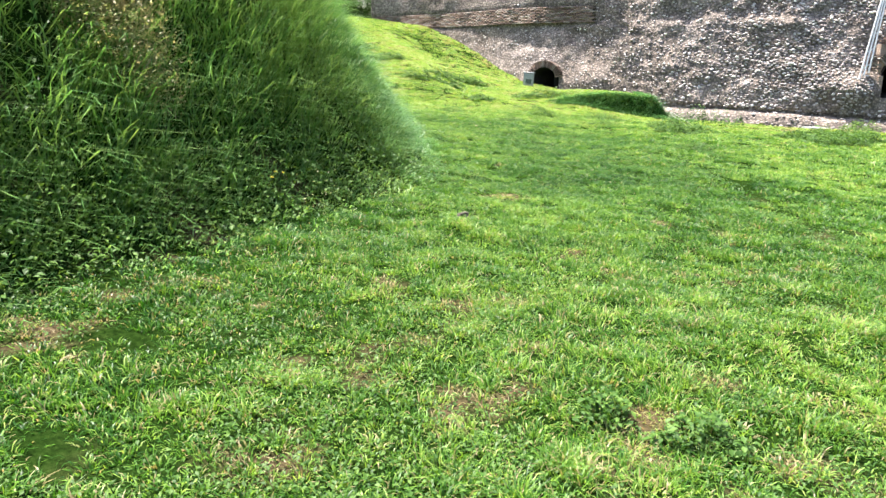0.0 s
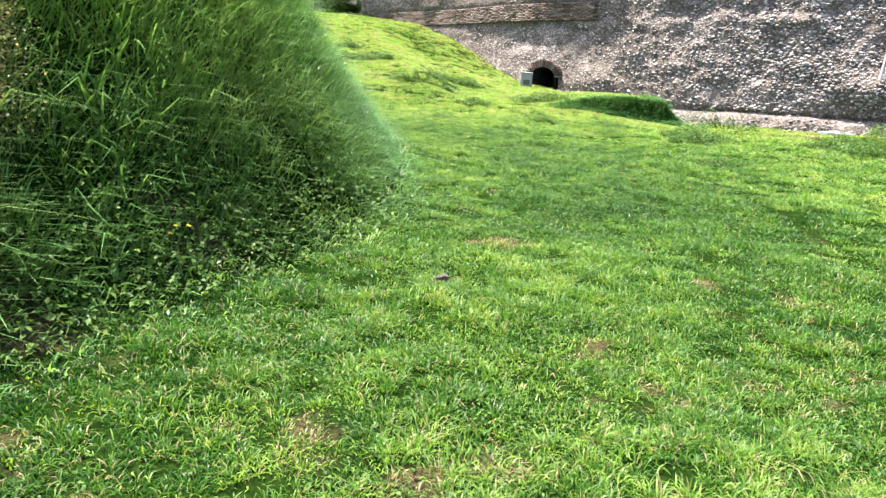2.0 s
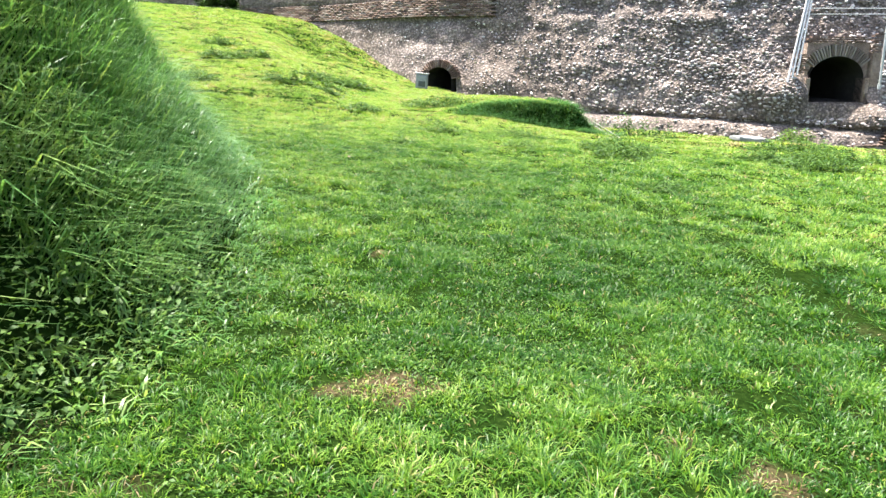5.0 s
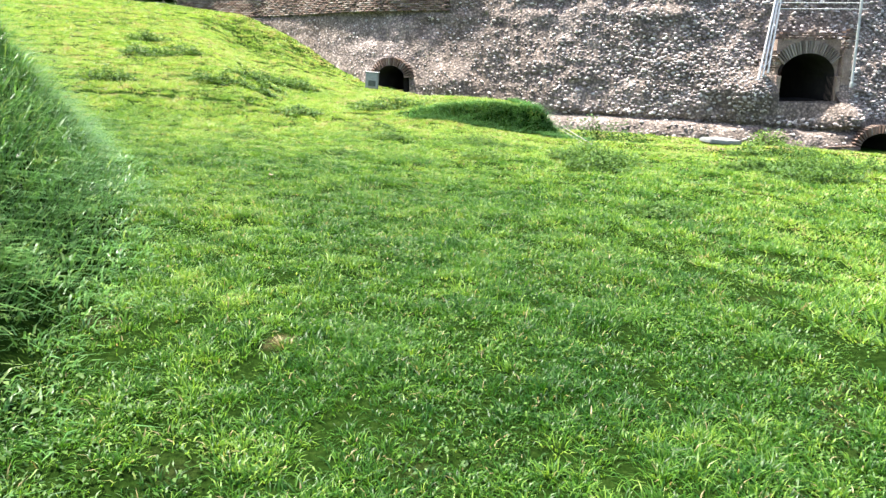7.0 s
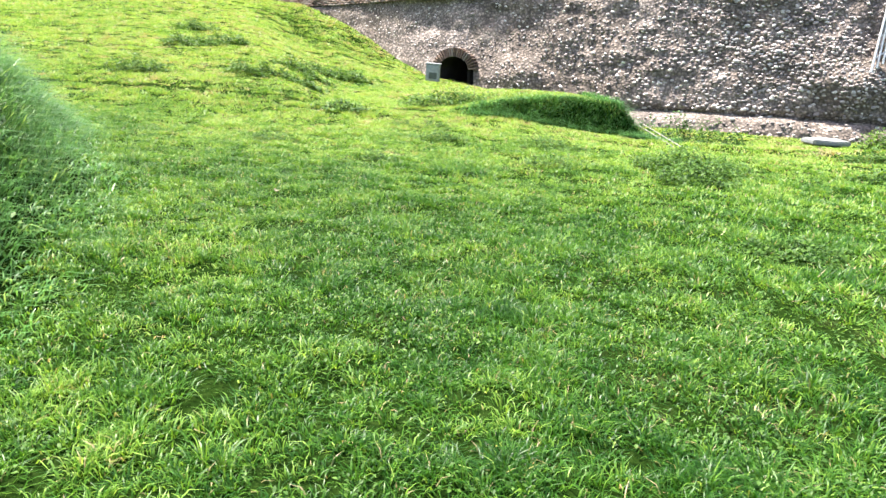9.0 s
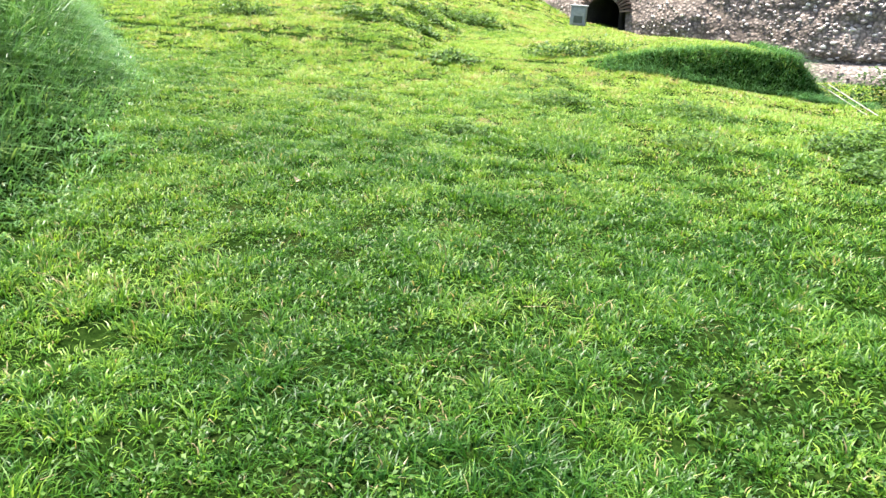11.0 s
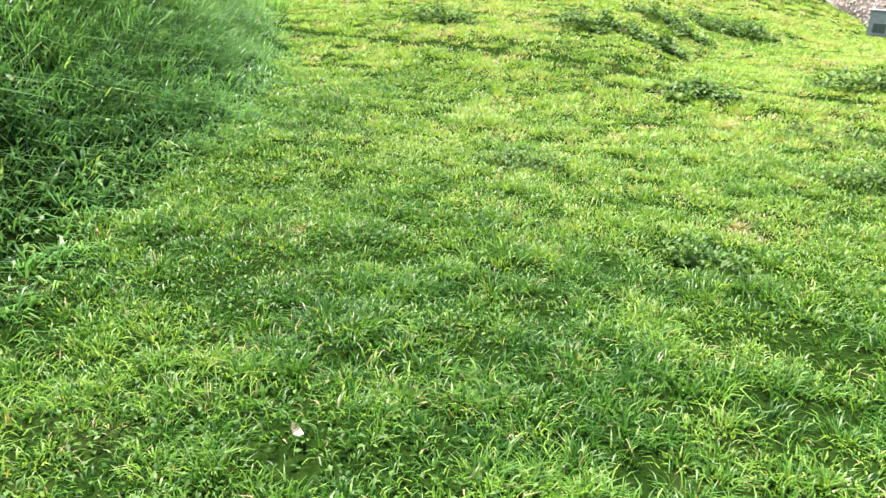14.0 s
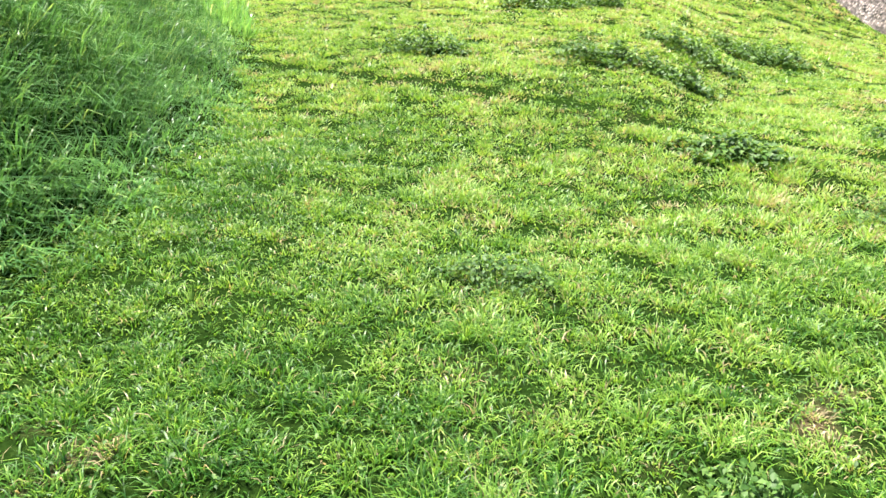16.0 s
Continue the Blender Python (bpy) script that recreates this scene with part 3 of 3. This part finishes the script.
def brick_mesh(sx, sy, sz):
    bm = box_bm(sx, sy, sz, None, 0.008)
    me = bpy.data.meshes.new("brick")
    bm.to_mesh(me)
    bm.free()
    me.materials.append(BRICK)
    return me


def archway(name, a, ring, deep, label, bricks, mat=None, span=0.0):
    """A lined passage behind an arched opening, framed by radial bricks."""
    slope = float(wall_foot(a["x"] + 0.6) - wall_foot(a["x"] - 0.6)) / 1.2
    turn = math.degrees(math.atan(slope))
    mid = (a["top"] + a["z0"]) / 2
    face = float(wall_y(np.array(a["x"]), np.array(mid + 0.3))) - 0.10
    root = tagged(new(name), label, "archway", kind="structure")
    root.matrix_basis = pose(a["x"], face, 0, 0, 0, turn)
    half, rise = a["w"] / 2, a["top"] - a["spring"]
    line = [(-half, a["z0"])] + [(-half * math.cos(k * math.pi / 16), a["spring"] + rise * math.sin(k * math.pi / 16)) for k in range(17)] + [(half, a["z0"])]
    bm = bmesh.new()
    rows = [[bm.verts.new((x, y, z)) for x, z in line] for y in (-0.04, deep)]
    for i in range(len(line) - 1):
        bm.faces.new((rows[0][i], rows[0][i + 1], rows[1][i + 1], rows[1][i]))
    bm.faces.new((rows[0][0], rows[1][0], rows[1][-1], rows[0][-1]))
    bm.faces.new(rows[1])
    part("passage", bm, DARKROOM, root, "empty vaulted passage, its inner shade painted into the lining")
    me = brick_mesh(0.058, 0.30, ring)
    if mat:
        me.materials[0] = mat
    part("sill", box_bm(a["w"] + 0.3, 0.7, 0.3, pose(0, 0.12, a["z0"] - 0.15), 0.04), MORTAR, root, "rough mortar sill")
    for i in range(bricks):
        k = math.pi * (span + (1 - 2 * span) * (i + 0.5) / bricks)
        x, z = -half * math.cos(k), a["spring"] + rise * math.sin(k)
        nx, nz = -math.cos(k) * rise, math.sin(k) * half
        lean = math.degrees(math.atan2(nx, nz))
        r = ring / 2 / math.hypot(nx, nz)
        ob = new("brick", me)
        ob.parent = root
        ob.matrix_basis = pose(x + nx * r, 0.10 + rng.uniform(-0.02, 0.02), z + nz * r, 0, lean, 0)
    return root, half


def brick_pile(root, x0, x1, z0, z1, y, me, size):
    """Courses of brick in a small pier or panel."""
    course = size[2] + 0.018
    rows = int((z1 - z0) / course)
    for r in range(rows):
        x = x0 + (0 if r % 2 else size[0] / 2)
        while x < x1:
            ob = new("brick", me)
            ob.parent = root
            ob.matrix_basis = pose(x + rng.uniform(-0.01, 0.01), y + rng.uniform(-0.02, 0.02), z0 + (r + 0.5) * course, 0, rng.uniform(-1.5, 1.5), rng.uniform(-3, 3))
            x += size[0] + 0.02


def build_arches():
    root, half = archway("archway_1", ARCH1, 0.30, 6.0, "small half-buried brick arch opening in the ruined wall", 22)
    root, half = archway("archway_2", ARCH2, 0.42, 8.0, "larger brick-framed arch opening in the ruined wall", 24, PALE_BRICK, 0.17)
    a = ARCH2
    bm = bmesh.new()
    # plaster infill round the ring
    n = 24
    outer = [(-half - 0.14, a["spring"])] + [(-(half + 0.14) + i * (2 * half + 0.28) / n, a["top"] + 0.46) for i in range(n + 1)] + [(half + 0.14, a["spring"])]
    rise = a["top"] - a["spring"] + 0.06
    inner = [(-(half + 0.05) * math.cos(math.pi * i / (n + 2)), a["spring"] + rise * math.sin(math.pi * i / (n + 2))) for i in range(n + 3)]
    fo, fi = [bm.verts.new((x, 0.05, z)) for x, z in outer], [bm.verts.new((x, 0.05, z)) for x, z in inner]
    bo, bi = [bm.verts.new((x, 0.4, z)) for x, z in outer], [bm.verts.new((x, 0.4, z)) for x, z in inner]
    for i in range(n + 2):
        bm.faces.new((fo[i], fo[i + 1], fi[i + 1], fi[i]))
        bm.faces.new((fi[i], fi[i + 1], bi[i + 1], bi[i]))
        bm.faces.new((bo[i], fo[i], fo[i + 1], bo[i + 1]))
    part("plaster_infill", bm, PLASTER, root, "brown-grey worn plaster round the arch")
    for sgn, name in ((-1, "jamb"), (1, "jamb")):
        part(name, box_bm(0.16, 0.60, a["spring"] - a["z0"] + 0.06, pose(sgn * (half + 0.08), 0.12, (a["spring"] + a["z0"]) / 2), 0.015), PLASTER, root, "brown-grey plastered stone jamb")
    size = (0.27, 0.22, 0.055)
    me = brick_mesh(*size)
    brick_pile(root, -half - 0.02, half + 0.05, a["top"] + 0.47, a["top"] + 0.70, 0.10, me, size)
    brick_pile(root, -half - 0.62, -half - 0.2, 0.62, 1.32, -0.2, me, size)
    brick_pile(root, half + 0.30, half + 0.52, 1.35, 2.05, 0.0, me, size)
    part("pier", box_bm(0.34, 0.5, 1.5, pose(half + 0.36, 0.14, 0.58), 0.03), PLASTER, root, "brown-grey plastered pier beside the arch")
    root, half = archway("archway_3", ARCH3, 0.28, 3.0, "low dark brick arch at the foot of the wall", 22)
    brick_pile(root, -half - 1.3, -half - 0.12, -2.6, -1.75, 0.03, me, size)


def brick_band():
    """The upper wall's facing of thin bricks, and the rubble coping above it."""
    verts, tris = [], []
    cube = np.array([(x, y, z) for x in (-0.5, 0.5) for y in (-0.5, 0.5) for z in (-0.5, 0.5)])
    box = np.array([(0, 1, 3), (0, 3, 2), (4, 6, 7), (4, 7, 5), (0, 4, 5), (0, 5, 1), (2, 3, 7), (2, 7, 6), (1, 5, 7), (1, 7, 3), (0, 2, 6), (0, 6, 4)])
    for r in range(10):
        z = 2.66 + r * 0.072
        x = -4.9 + (r % 2) * 0.14
        while x < 6.0:
            slope = math.atan(float(wall_foot(x + 0.5) - wall_foot(x - 0.5)))
            y = float(wall_y(np.array(x), np.array(3.0))) - 0.03 + rng.uniform(-0.02, 0.02)
            step = 0.30 * math.cos(slope)
            if vnoise(x, z, 0.9, 120) > 0.12:
                v = cube * [0.292, 0.16, 0.064]
                c, s2 = math.cos(slope), math.sin(slope)
                verts.append(np.stack([v[:, 0] * c - v[:, 1] * s2 + x, v[:, 0] * s2 + v[:, 1] * c + y, v[:, 2] + z], 1))
                tris.append(box + 8 * (len(verts) - 1))
            x += step
    me = quick_mesh("brick_facing", np.concatenate(verts), np.concatenate(tris))
    me.materials.append(BRICKS)
    ob = new("brick_facing", me)
    ob.parent = wall
    tagged(ob, "band of thin weathered red-brown bricks", kind="stuff")


# ---- things by the wall ----
def utility_box():
    """A pale metal box standing beside the small arch."""
    x, y = 3.12, 34.15
    z = float(land(x, y))
    root = tagged(new("utility_box"), "light grey metal box standing beside the small arch", "box")
    root.matrix_basis = pose(x, y, z, 0, 4, -12)
    part("body", box_bm(0.44, 0.30, 0.56, pose(0, 0, 0.28), 0.02), PAINT_GREY, root)
    part("door", box_bm(0.38, 0.02, 0.46, pose(0, -0.16, 0.28), 0.008), PAINT_GREY, root)
    part("panel", box_bm(0.26, 0.012, 0.20, pose(0.02, -0.176, 0.20), 0.003), GLASS_DARK, root, "dark grey panel")
    part("lid", box_bm(0.50, 0.36, 0.035, pose(0, 0, 0.575), 0.012), PAINT_GREY, root, "pale overhanging lid")


def stair_rail():
    """Leaning pale tubes that run up the wall beside the large arch."""
    root = tagged(new("handrail"), "pale galvanised tube rail leaning up the ruined wall", "rail")
    a, b = Vector((15.38, 29.75, 0.36)), Vector((16.2, 30.45, 3.4))
    root.matrix_basis = Matrix.Translation(a)
    span = b - a
    for k in (0.0, 0.16, 0.34):
        o = Vector((k, 0.12 * k, 0.62 * k))
        part("tube", tube_bm(o, span + o * 0.55, 0.036), TUBE, root)
    for k in (0.12, 0.32, 0.52, 0.72, 0.92):
        part("rung", tube_bm(span * k, span * k + Vector((0.34, 0.04, 0.2)) * (1 - 0.45 * k), 0.02), TUBE, root)
    for z in (2.55, 2.74):
        part("rail", tube_bm(span * 0.7 + Vector((0.1, 0.1, z - 0.3 - span.z * 0.7)), Vector((3.68, 0.0, z - 0.3)), 0.015), TUBE, root)
    part("foot_plate", box_bm(0.16, 0.16, 0.02, pose(0, 0, 0)), TUBE, root)


def pole():
    root = tagged(new("pole"), "thin pale upright pole standing before the wall", "pole")
    root.matrix_basis = pose(18.84, 29.75, 0.1, 0, -1.5, 0)
    part("shaft", tube_bm((0, 0, 0), (0, 0, 4.2), 0.045), TUBE, root)
    part("collar", tube_bm((0, 0, 0.02), (0, 0, 0.16), 0.07), TUBE, root)


def slab():
    bm = box_bm(1.15, 0.6, 0.13, None, 0.03)
    bmesh.ops.subdivide_edges(bm, edges=bm.edges[:], cuts=1, use_grid_fill=True)
    for v in bm.verts:
        v.co += noise.noise_vector(v.co * 3) * 0.03
    x, y = 13.5, 28.45
    ob = part("stone_slab", bm, SLAB, None, "flat grey stone slab lying at the wall's foot")
    tagged(ob, category="stone")
    ob.matrix_basis = pose(x, y, float(land(x, y)) + 0.12, 3, 4, 6)


def clod():
    bm = bmesh.new()
    bmesh.ops.create_icosphere(bm, subdivisions=3, radius=0.056)
    for v in bm.verts:
        v.co += noise.noise_vector(v.co * 18) * 0.028 + noise.noise_vector(v.co * 45) * 0.01
        v.co.z = max(v.co.z * 0.55, -0.03)
    ob = part("earth_clod", bm, CLOD, None, "grey-brown clod of dry earth on the lawn")
    tagged(ob, category="clod")
    ob.matrix_basis = pose(0.055, 6.89, float(land(0.055, 6.89)) + 0.022)


def fallen_leaf():
    bm = bmesh.new()
    ring = [bm.verts.new((0.034 * math.cos(k * math.pi / 5), 0.015 * math.sin(k * math.pi / 5), 0.012 * math.cos(k * 1.3))) for k in range(10)]
    bm.faces.new(ring)
    bmesh.ops.solidify(bm, geom=bm.faces[:], thickness=0.002)
    ob = part("fallen_leaf", bm, LITTER, None, "small pale dry leaf lying on the grass")
    tagged(ob, category="leaf")
    ob.matrix_basis = pose(0.385, 15.47, float(land(0.385, 15.47)) + 0.045, 12, 8, -30)


def fence_rods():
    """Two thin pale rods leaning over the end of the turf step."""
    root = tagged(new("leaning_rods"), "thin pale rods lying down the end of the turf step", "rods")
    a, b = Vector((6.5, 23.6, -0.42)), Vector((6.72, 21.9, -0.70))
    root.matrix_basis = Matrix.Translation(a)
    for o in (Vector((0, 0, 0)), Vector((0.12, 0.1, 0.02))):
        part("rod", tube_bm(o, b - a + o, 0.009, 8), ROD, root)


def leaf_cloud(name, centre, spread, count, leaf, height, label, category, group="", tone=(0.0, 0.7)):
    """A low plant: many small pointed leaves round a few thin stalks."""
    cx, cy = centre
    r = np.sqrt(rng.random(count))
    th = rng.uniform(0, 2 * math.pi, count)
    rag = 0.6 + 0.8 * vnoise(3 * np.cos(th) + cx, 3 * np.sin(th) + cy, 0.8, 130)
    x, y = spread[0] * r * rag * np.cos(th), spread[1] * r * rag * np.sin(th)
    cz = float(land(cx, cy))
    z = land(cx + x, cy + y) - cz + height * (1 - 0.7 * r ** 2) * (0.25 + 1.3 * ss(vnoise(cx + x, cy + y, 0.17, 131), 0.25, 0.75)) * rng.uniform(0.2, 1.0, count)
    root = tagged(new(name), label, category, group)
    root.matrix_basis = pose(cx, cy, cz)
    me = leaves_mesh("leaves", np.stack([x, y, z], 1), leaf, tone)
    me.materials.append(WEED)
    ob = new("leaves", me)
    ob.parent = root
    tagged(ob, kind="stuff")
    for i in range(3):
        k = int(rng.integers(count))
        part("stalk", tube_bm((x[k] * 0.3, y[k] * 0.3, -0.03), (x[k] * 0.5, y[k] * 0.5, height * 0.8), 0.004 + 0.004 * height, 5), WEED, root)
    return root


def leaves_mesh(name, pts, leaf, tone):
    n = len(pts)
    az, tilt = rng.uniform(0, 2 * math.pi, n), rng.uniform(-0.5, 0.9, n)
    ln = leaf * rng.uniform(0.6, 1.35, n)
    out = np.stack([np.cos(az) * np.cos(tilt), np.sin(az) * np.cos(tilt), np.sin(tilt)], 1)
    side = np.stack([-np.sin(az), np.cos(az), rng.uniform(-0.4, 0.4, n)], 1)
    up = np.array([0, 0, 1.0])
    tip = pts + out * ln[:, None] - up * (0.18 * ln)[:, None]
    mid = pts + out * (0.5 * ln)[:, None] - up * (0.05 * ln)[:, None]
    w = (0.30 * ln)[:, None]
    verts = np.stack([pts, mid - side * w + up * w * 0.35, mid + side * w + up * w * 0.35, mid, tip], 1).reshape(-1, 3)
    tri = np.array([(0, 1, 3), (0, 3, 2), (1, 4, 3), (3, 4, 2)])
    tris = (np.arange(n) * 5)[:, None, None] + tri[None]
    return quick_mesh(name, verts, tris.reshape(-1, 3), np.repeat(rng.uniform(*tone, n), 5))


CLUMPS = [(3.47, 18.0, 0.42, 0.24), (5.25, 18.2, 0.75, 0.55), (4.4, 14.1, 0.38, 0.3), (8.6, 18.2, 1.1, 0.5), (8.5, 17.1, 0.9, 0.35), (1.3, 17.75, 0.26, 0.16),
          (2.03, 21.4, 0.5, 0.32), (0.67, 22.4, 0.5, 0.32), (3.73, 19.7, 0.55, 0.38), (4.95, 17.2, 0.5, 0.45), (-0.13, 19.0, 0.32, 0.18), (-1.25, 25.2, 0.6, 0.45),
          (-3.4, 24.6, 0.55, 0.4), (-0.3, 25.2, 0.5, 0.4), (2.2, 20.0, 0.4, 0.3), (4.16, 10.5, 0.2, 0.16), (1.05, 2.95, 0.22, 0.15), (-0.43, 27.3, 0.6, 0.5),
          (0.67, 3.1, 0.16, 0.12), (0.23, 29.8, 0.8, 0.6), (2.7, 24.0, 0.8, 0.4), (-3.34, 29.0, 0.7, 0.5), (-2.6, 29.5, 0.6, 0.4), (10.8, 21.7, 1.1, 0.4), (10.3, 18.8, 1.2, 0.5), (-3.9, 31.8, 0.6, 0.5)]


def weeds():
    for cx, cy, a, b in CLUMPS:
        far, near = cy > 22, reach(cx, cy) < 8
        leaf_cloud("weed_clump", (cx, cy), (a, b), int((520 if far else 850) * a * b / 0.12) + 40, 0.07 if far else 0.036 if near else 0.052, 0.11 if near else 0.22,
                   "low dark green broad-leaved weeds in the grass", "weed", group="weed clumps in the meadow")
    # creeping leaves low on the bank
    n = 160000
    x, y = rng.uniform(-5.2, 0.4, n), rng.uniform(2.5, 18.5, n)
    d = bank_depth(x, y)
    dens = ss(d, -0.1, 0.25) * (0.30 + 0.70 * (1 - ss(d, 0.6, 1.3))) * ss(fbm(x, y, 0.8, 140), 0.36, 0.55) * (d < 2.8) * (1 - 0.9 * ss(y, 8.5, 10.5))
    k = rng.random(n) < dens
    x, y = x[k], y[k]
    z = land(x, y) + rng.uniform(0.02, 0.30, len(x)) * (0.35 + 0.65 * ss(bank_depth(x, y), 0, 0.5))
    me = leaves_mesh("bank_weeds", np.stack([x, y, z], 1), 0.043, (0.1, 0.8))
    me.materials.append(WEED)
    tagged(new("bank_weeds", me), "leafy green weeds creeping over the foot of the bank", "weeds", kind="stuff")
    # clover leaves among the lawn grass
    n = 110000
    x, y = rng.uniform(-2.5, 4, n), 1.5 + 18 * rng.random(n) ** 1.7
    k = (rng.random(n) < ss(fbm(x, y, 0.7, 150), 0.42, 0.62)) & (bank_depth(x, y) < 0.1) & (off_path(x, y) < 3.0)
    x, y = x[k], y[k]
    me = leaves_mesh("clover", np.stack([x, y, land(x, y) + rng.uniform(0.02, 0.06, len(x))], 1), 0.021, (0.0, 0.7))
    me.materials.append(WEED)
    tagged(new("clover", me), "small clover leaves scattered through the lawn", "clover", kind="stuff")


def flowers():
    for (x, y, h) in [(-1.64, 6.46, 0.2), (-1.59, 6.54, 0.2), (-1.65, 6.42, 0.16)]:
        z = float(land(x, y))
        root = tagged(new("yellow_flower"), "small yellow wild flower on the bank", "flower", group="yellow flowers on the bank")
        root.matrix_basis = pose(x, y, z, 0, 14, 0)
        part("stem", tube_bm((0, 0, 0), (0, 0, h), 0.003, 6), WEED, root)
        for i in range(6):
            bm = bmesh.new()
            vs = [bm.verts.new(c) for c in ((0, 0, 0), (0.010, -0.006, 0.004), (0.021, 0, 0.003), (0.010, 0.006, 0.004))]
            bm.faces.new(vs)
            bmesh.ops.solidify(bm, geom=bm.faces[:], thickness=0.001)
            petal = part("petal", bm, FLOWER, root)
            petal.matrix_basis = pose(0, 0, h, 0, 0, 60 * i)


def far_wall():
    """A second ruined stretch behind the brow, with dark shrubs in the gap."""
    us, zs = np.arange(-24, -7.4, 0.3), np.arange(1.5, 6.6, 0.25)
    U, Z = np.meshgrid(us, zs, indexing="ij")
    Y = 53 - 0.25 * (U + 7.4) + 0.7 * fbm(U, Z, 1.4, 160) + 0.15 * (Z - 2)
    front = np.stack([U, Y, Z], -1).reshape(-1, 3)
    back = front + [0, 1.6, 0]
    t = grid_tris(len(us), len(zs))
    n, k, m = len(front), len(zs), len(us)
    idx = np.arange(n).reshape(m, k)
    rim = np.concatenate([idx[:, -1], idx[-1, ::-1], idx[::-1, 0], idx[0, :]])
    a, b = rim, np.roll(rim, -1)
    me = quick_mesh("wall_behind", np.concatenate([front, back]), np.concatenate([t, t[:, ::-1] + n, np.stack([a, b, b + n], 1), np.stack([a, b + n, a + n], 1)]))
    me.materials.append(MORTAR)
    tagged(new("wall_behind", me), "distant grey rubble wall behind the grassy brow", "wall", kind="structure")
    leaf_cloud("shrub", (-6.6, 50.5), (1.3, 1.0), 5000, 0.16, 2.6, "dark evergreen shrub in the gap between the walls", "shrub", tone=(0.0, 0.35))
    leaf_cloud("shrub", (8.2, 25.2), (1.5, 0.5), 5000, 0.08, 0.66, "low dark green plants in the ditch by the wall", "shrub", tone=(0.0, 0.25))
    leaf_cloud("shrub", (14.9, 27.9), (0.9, 0.4), 1800, 0.09, 0.5, "leafy green plant growing at the wall's foot", "shrub", tone=(0.3, 1.0))


far_wall()
utility_box()
stair_rail()
pole()
slab()
fence_rods()
fallen_leaf()
clod()
seed_heads()
weeds()
flowers()
build_arches()
brick_band()
stud_wall()
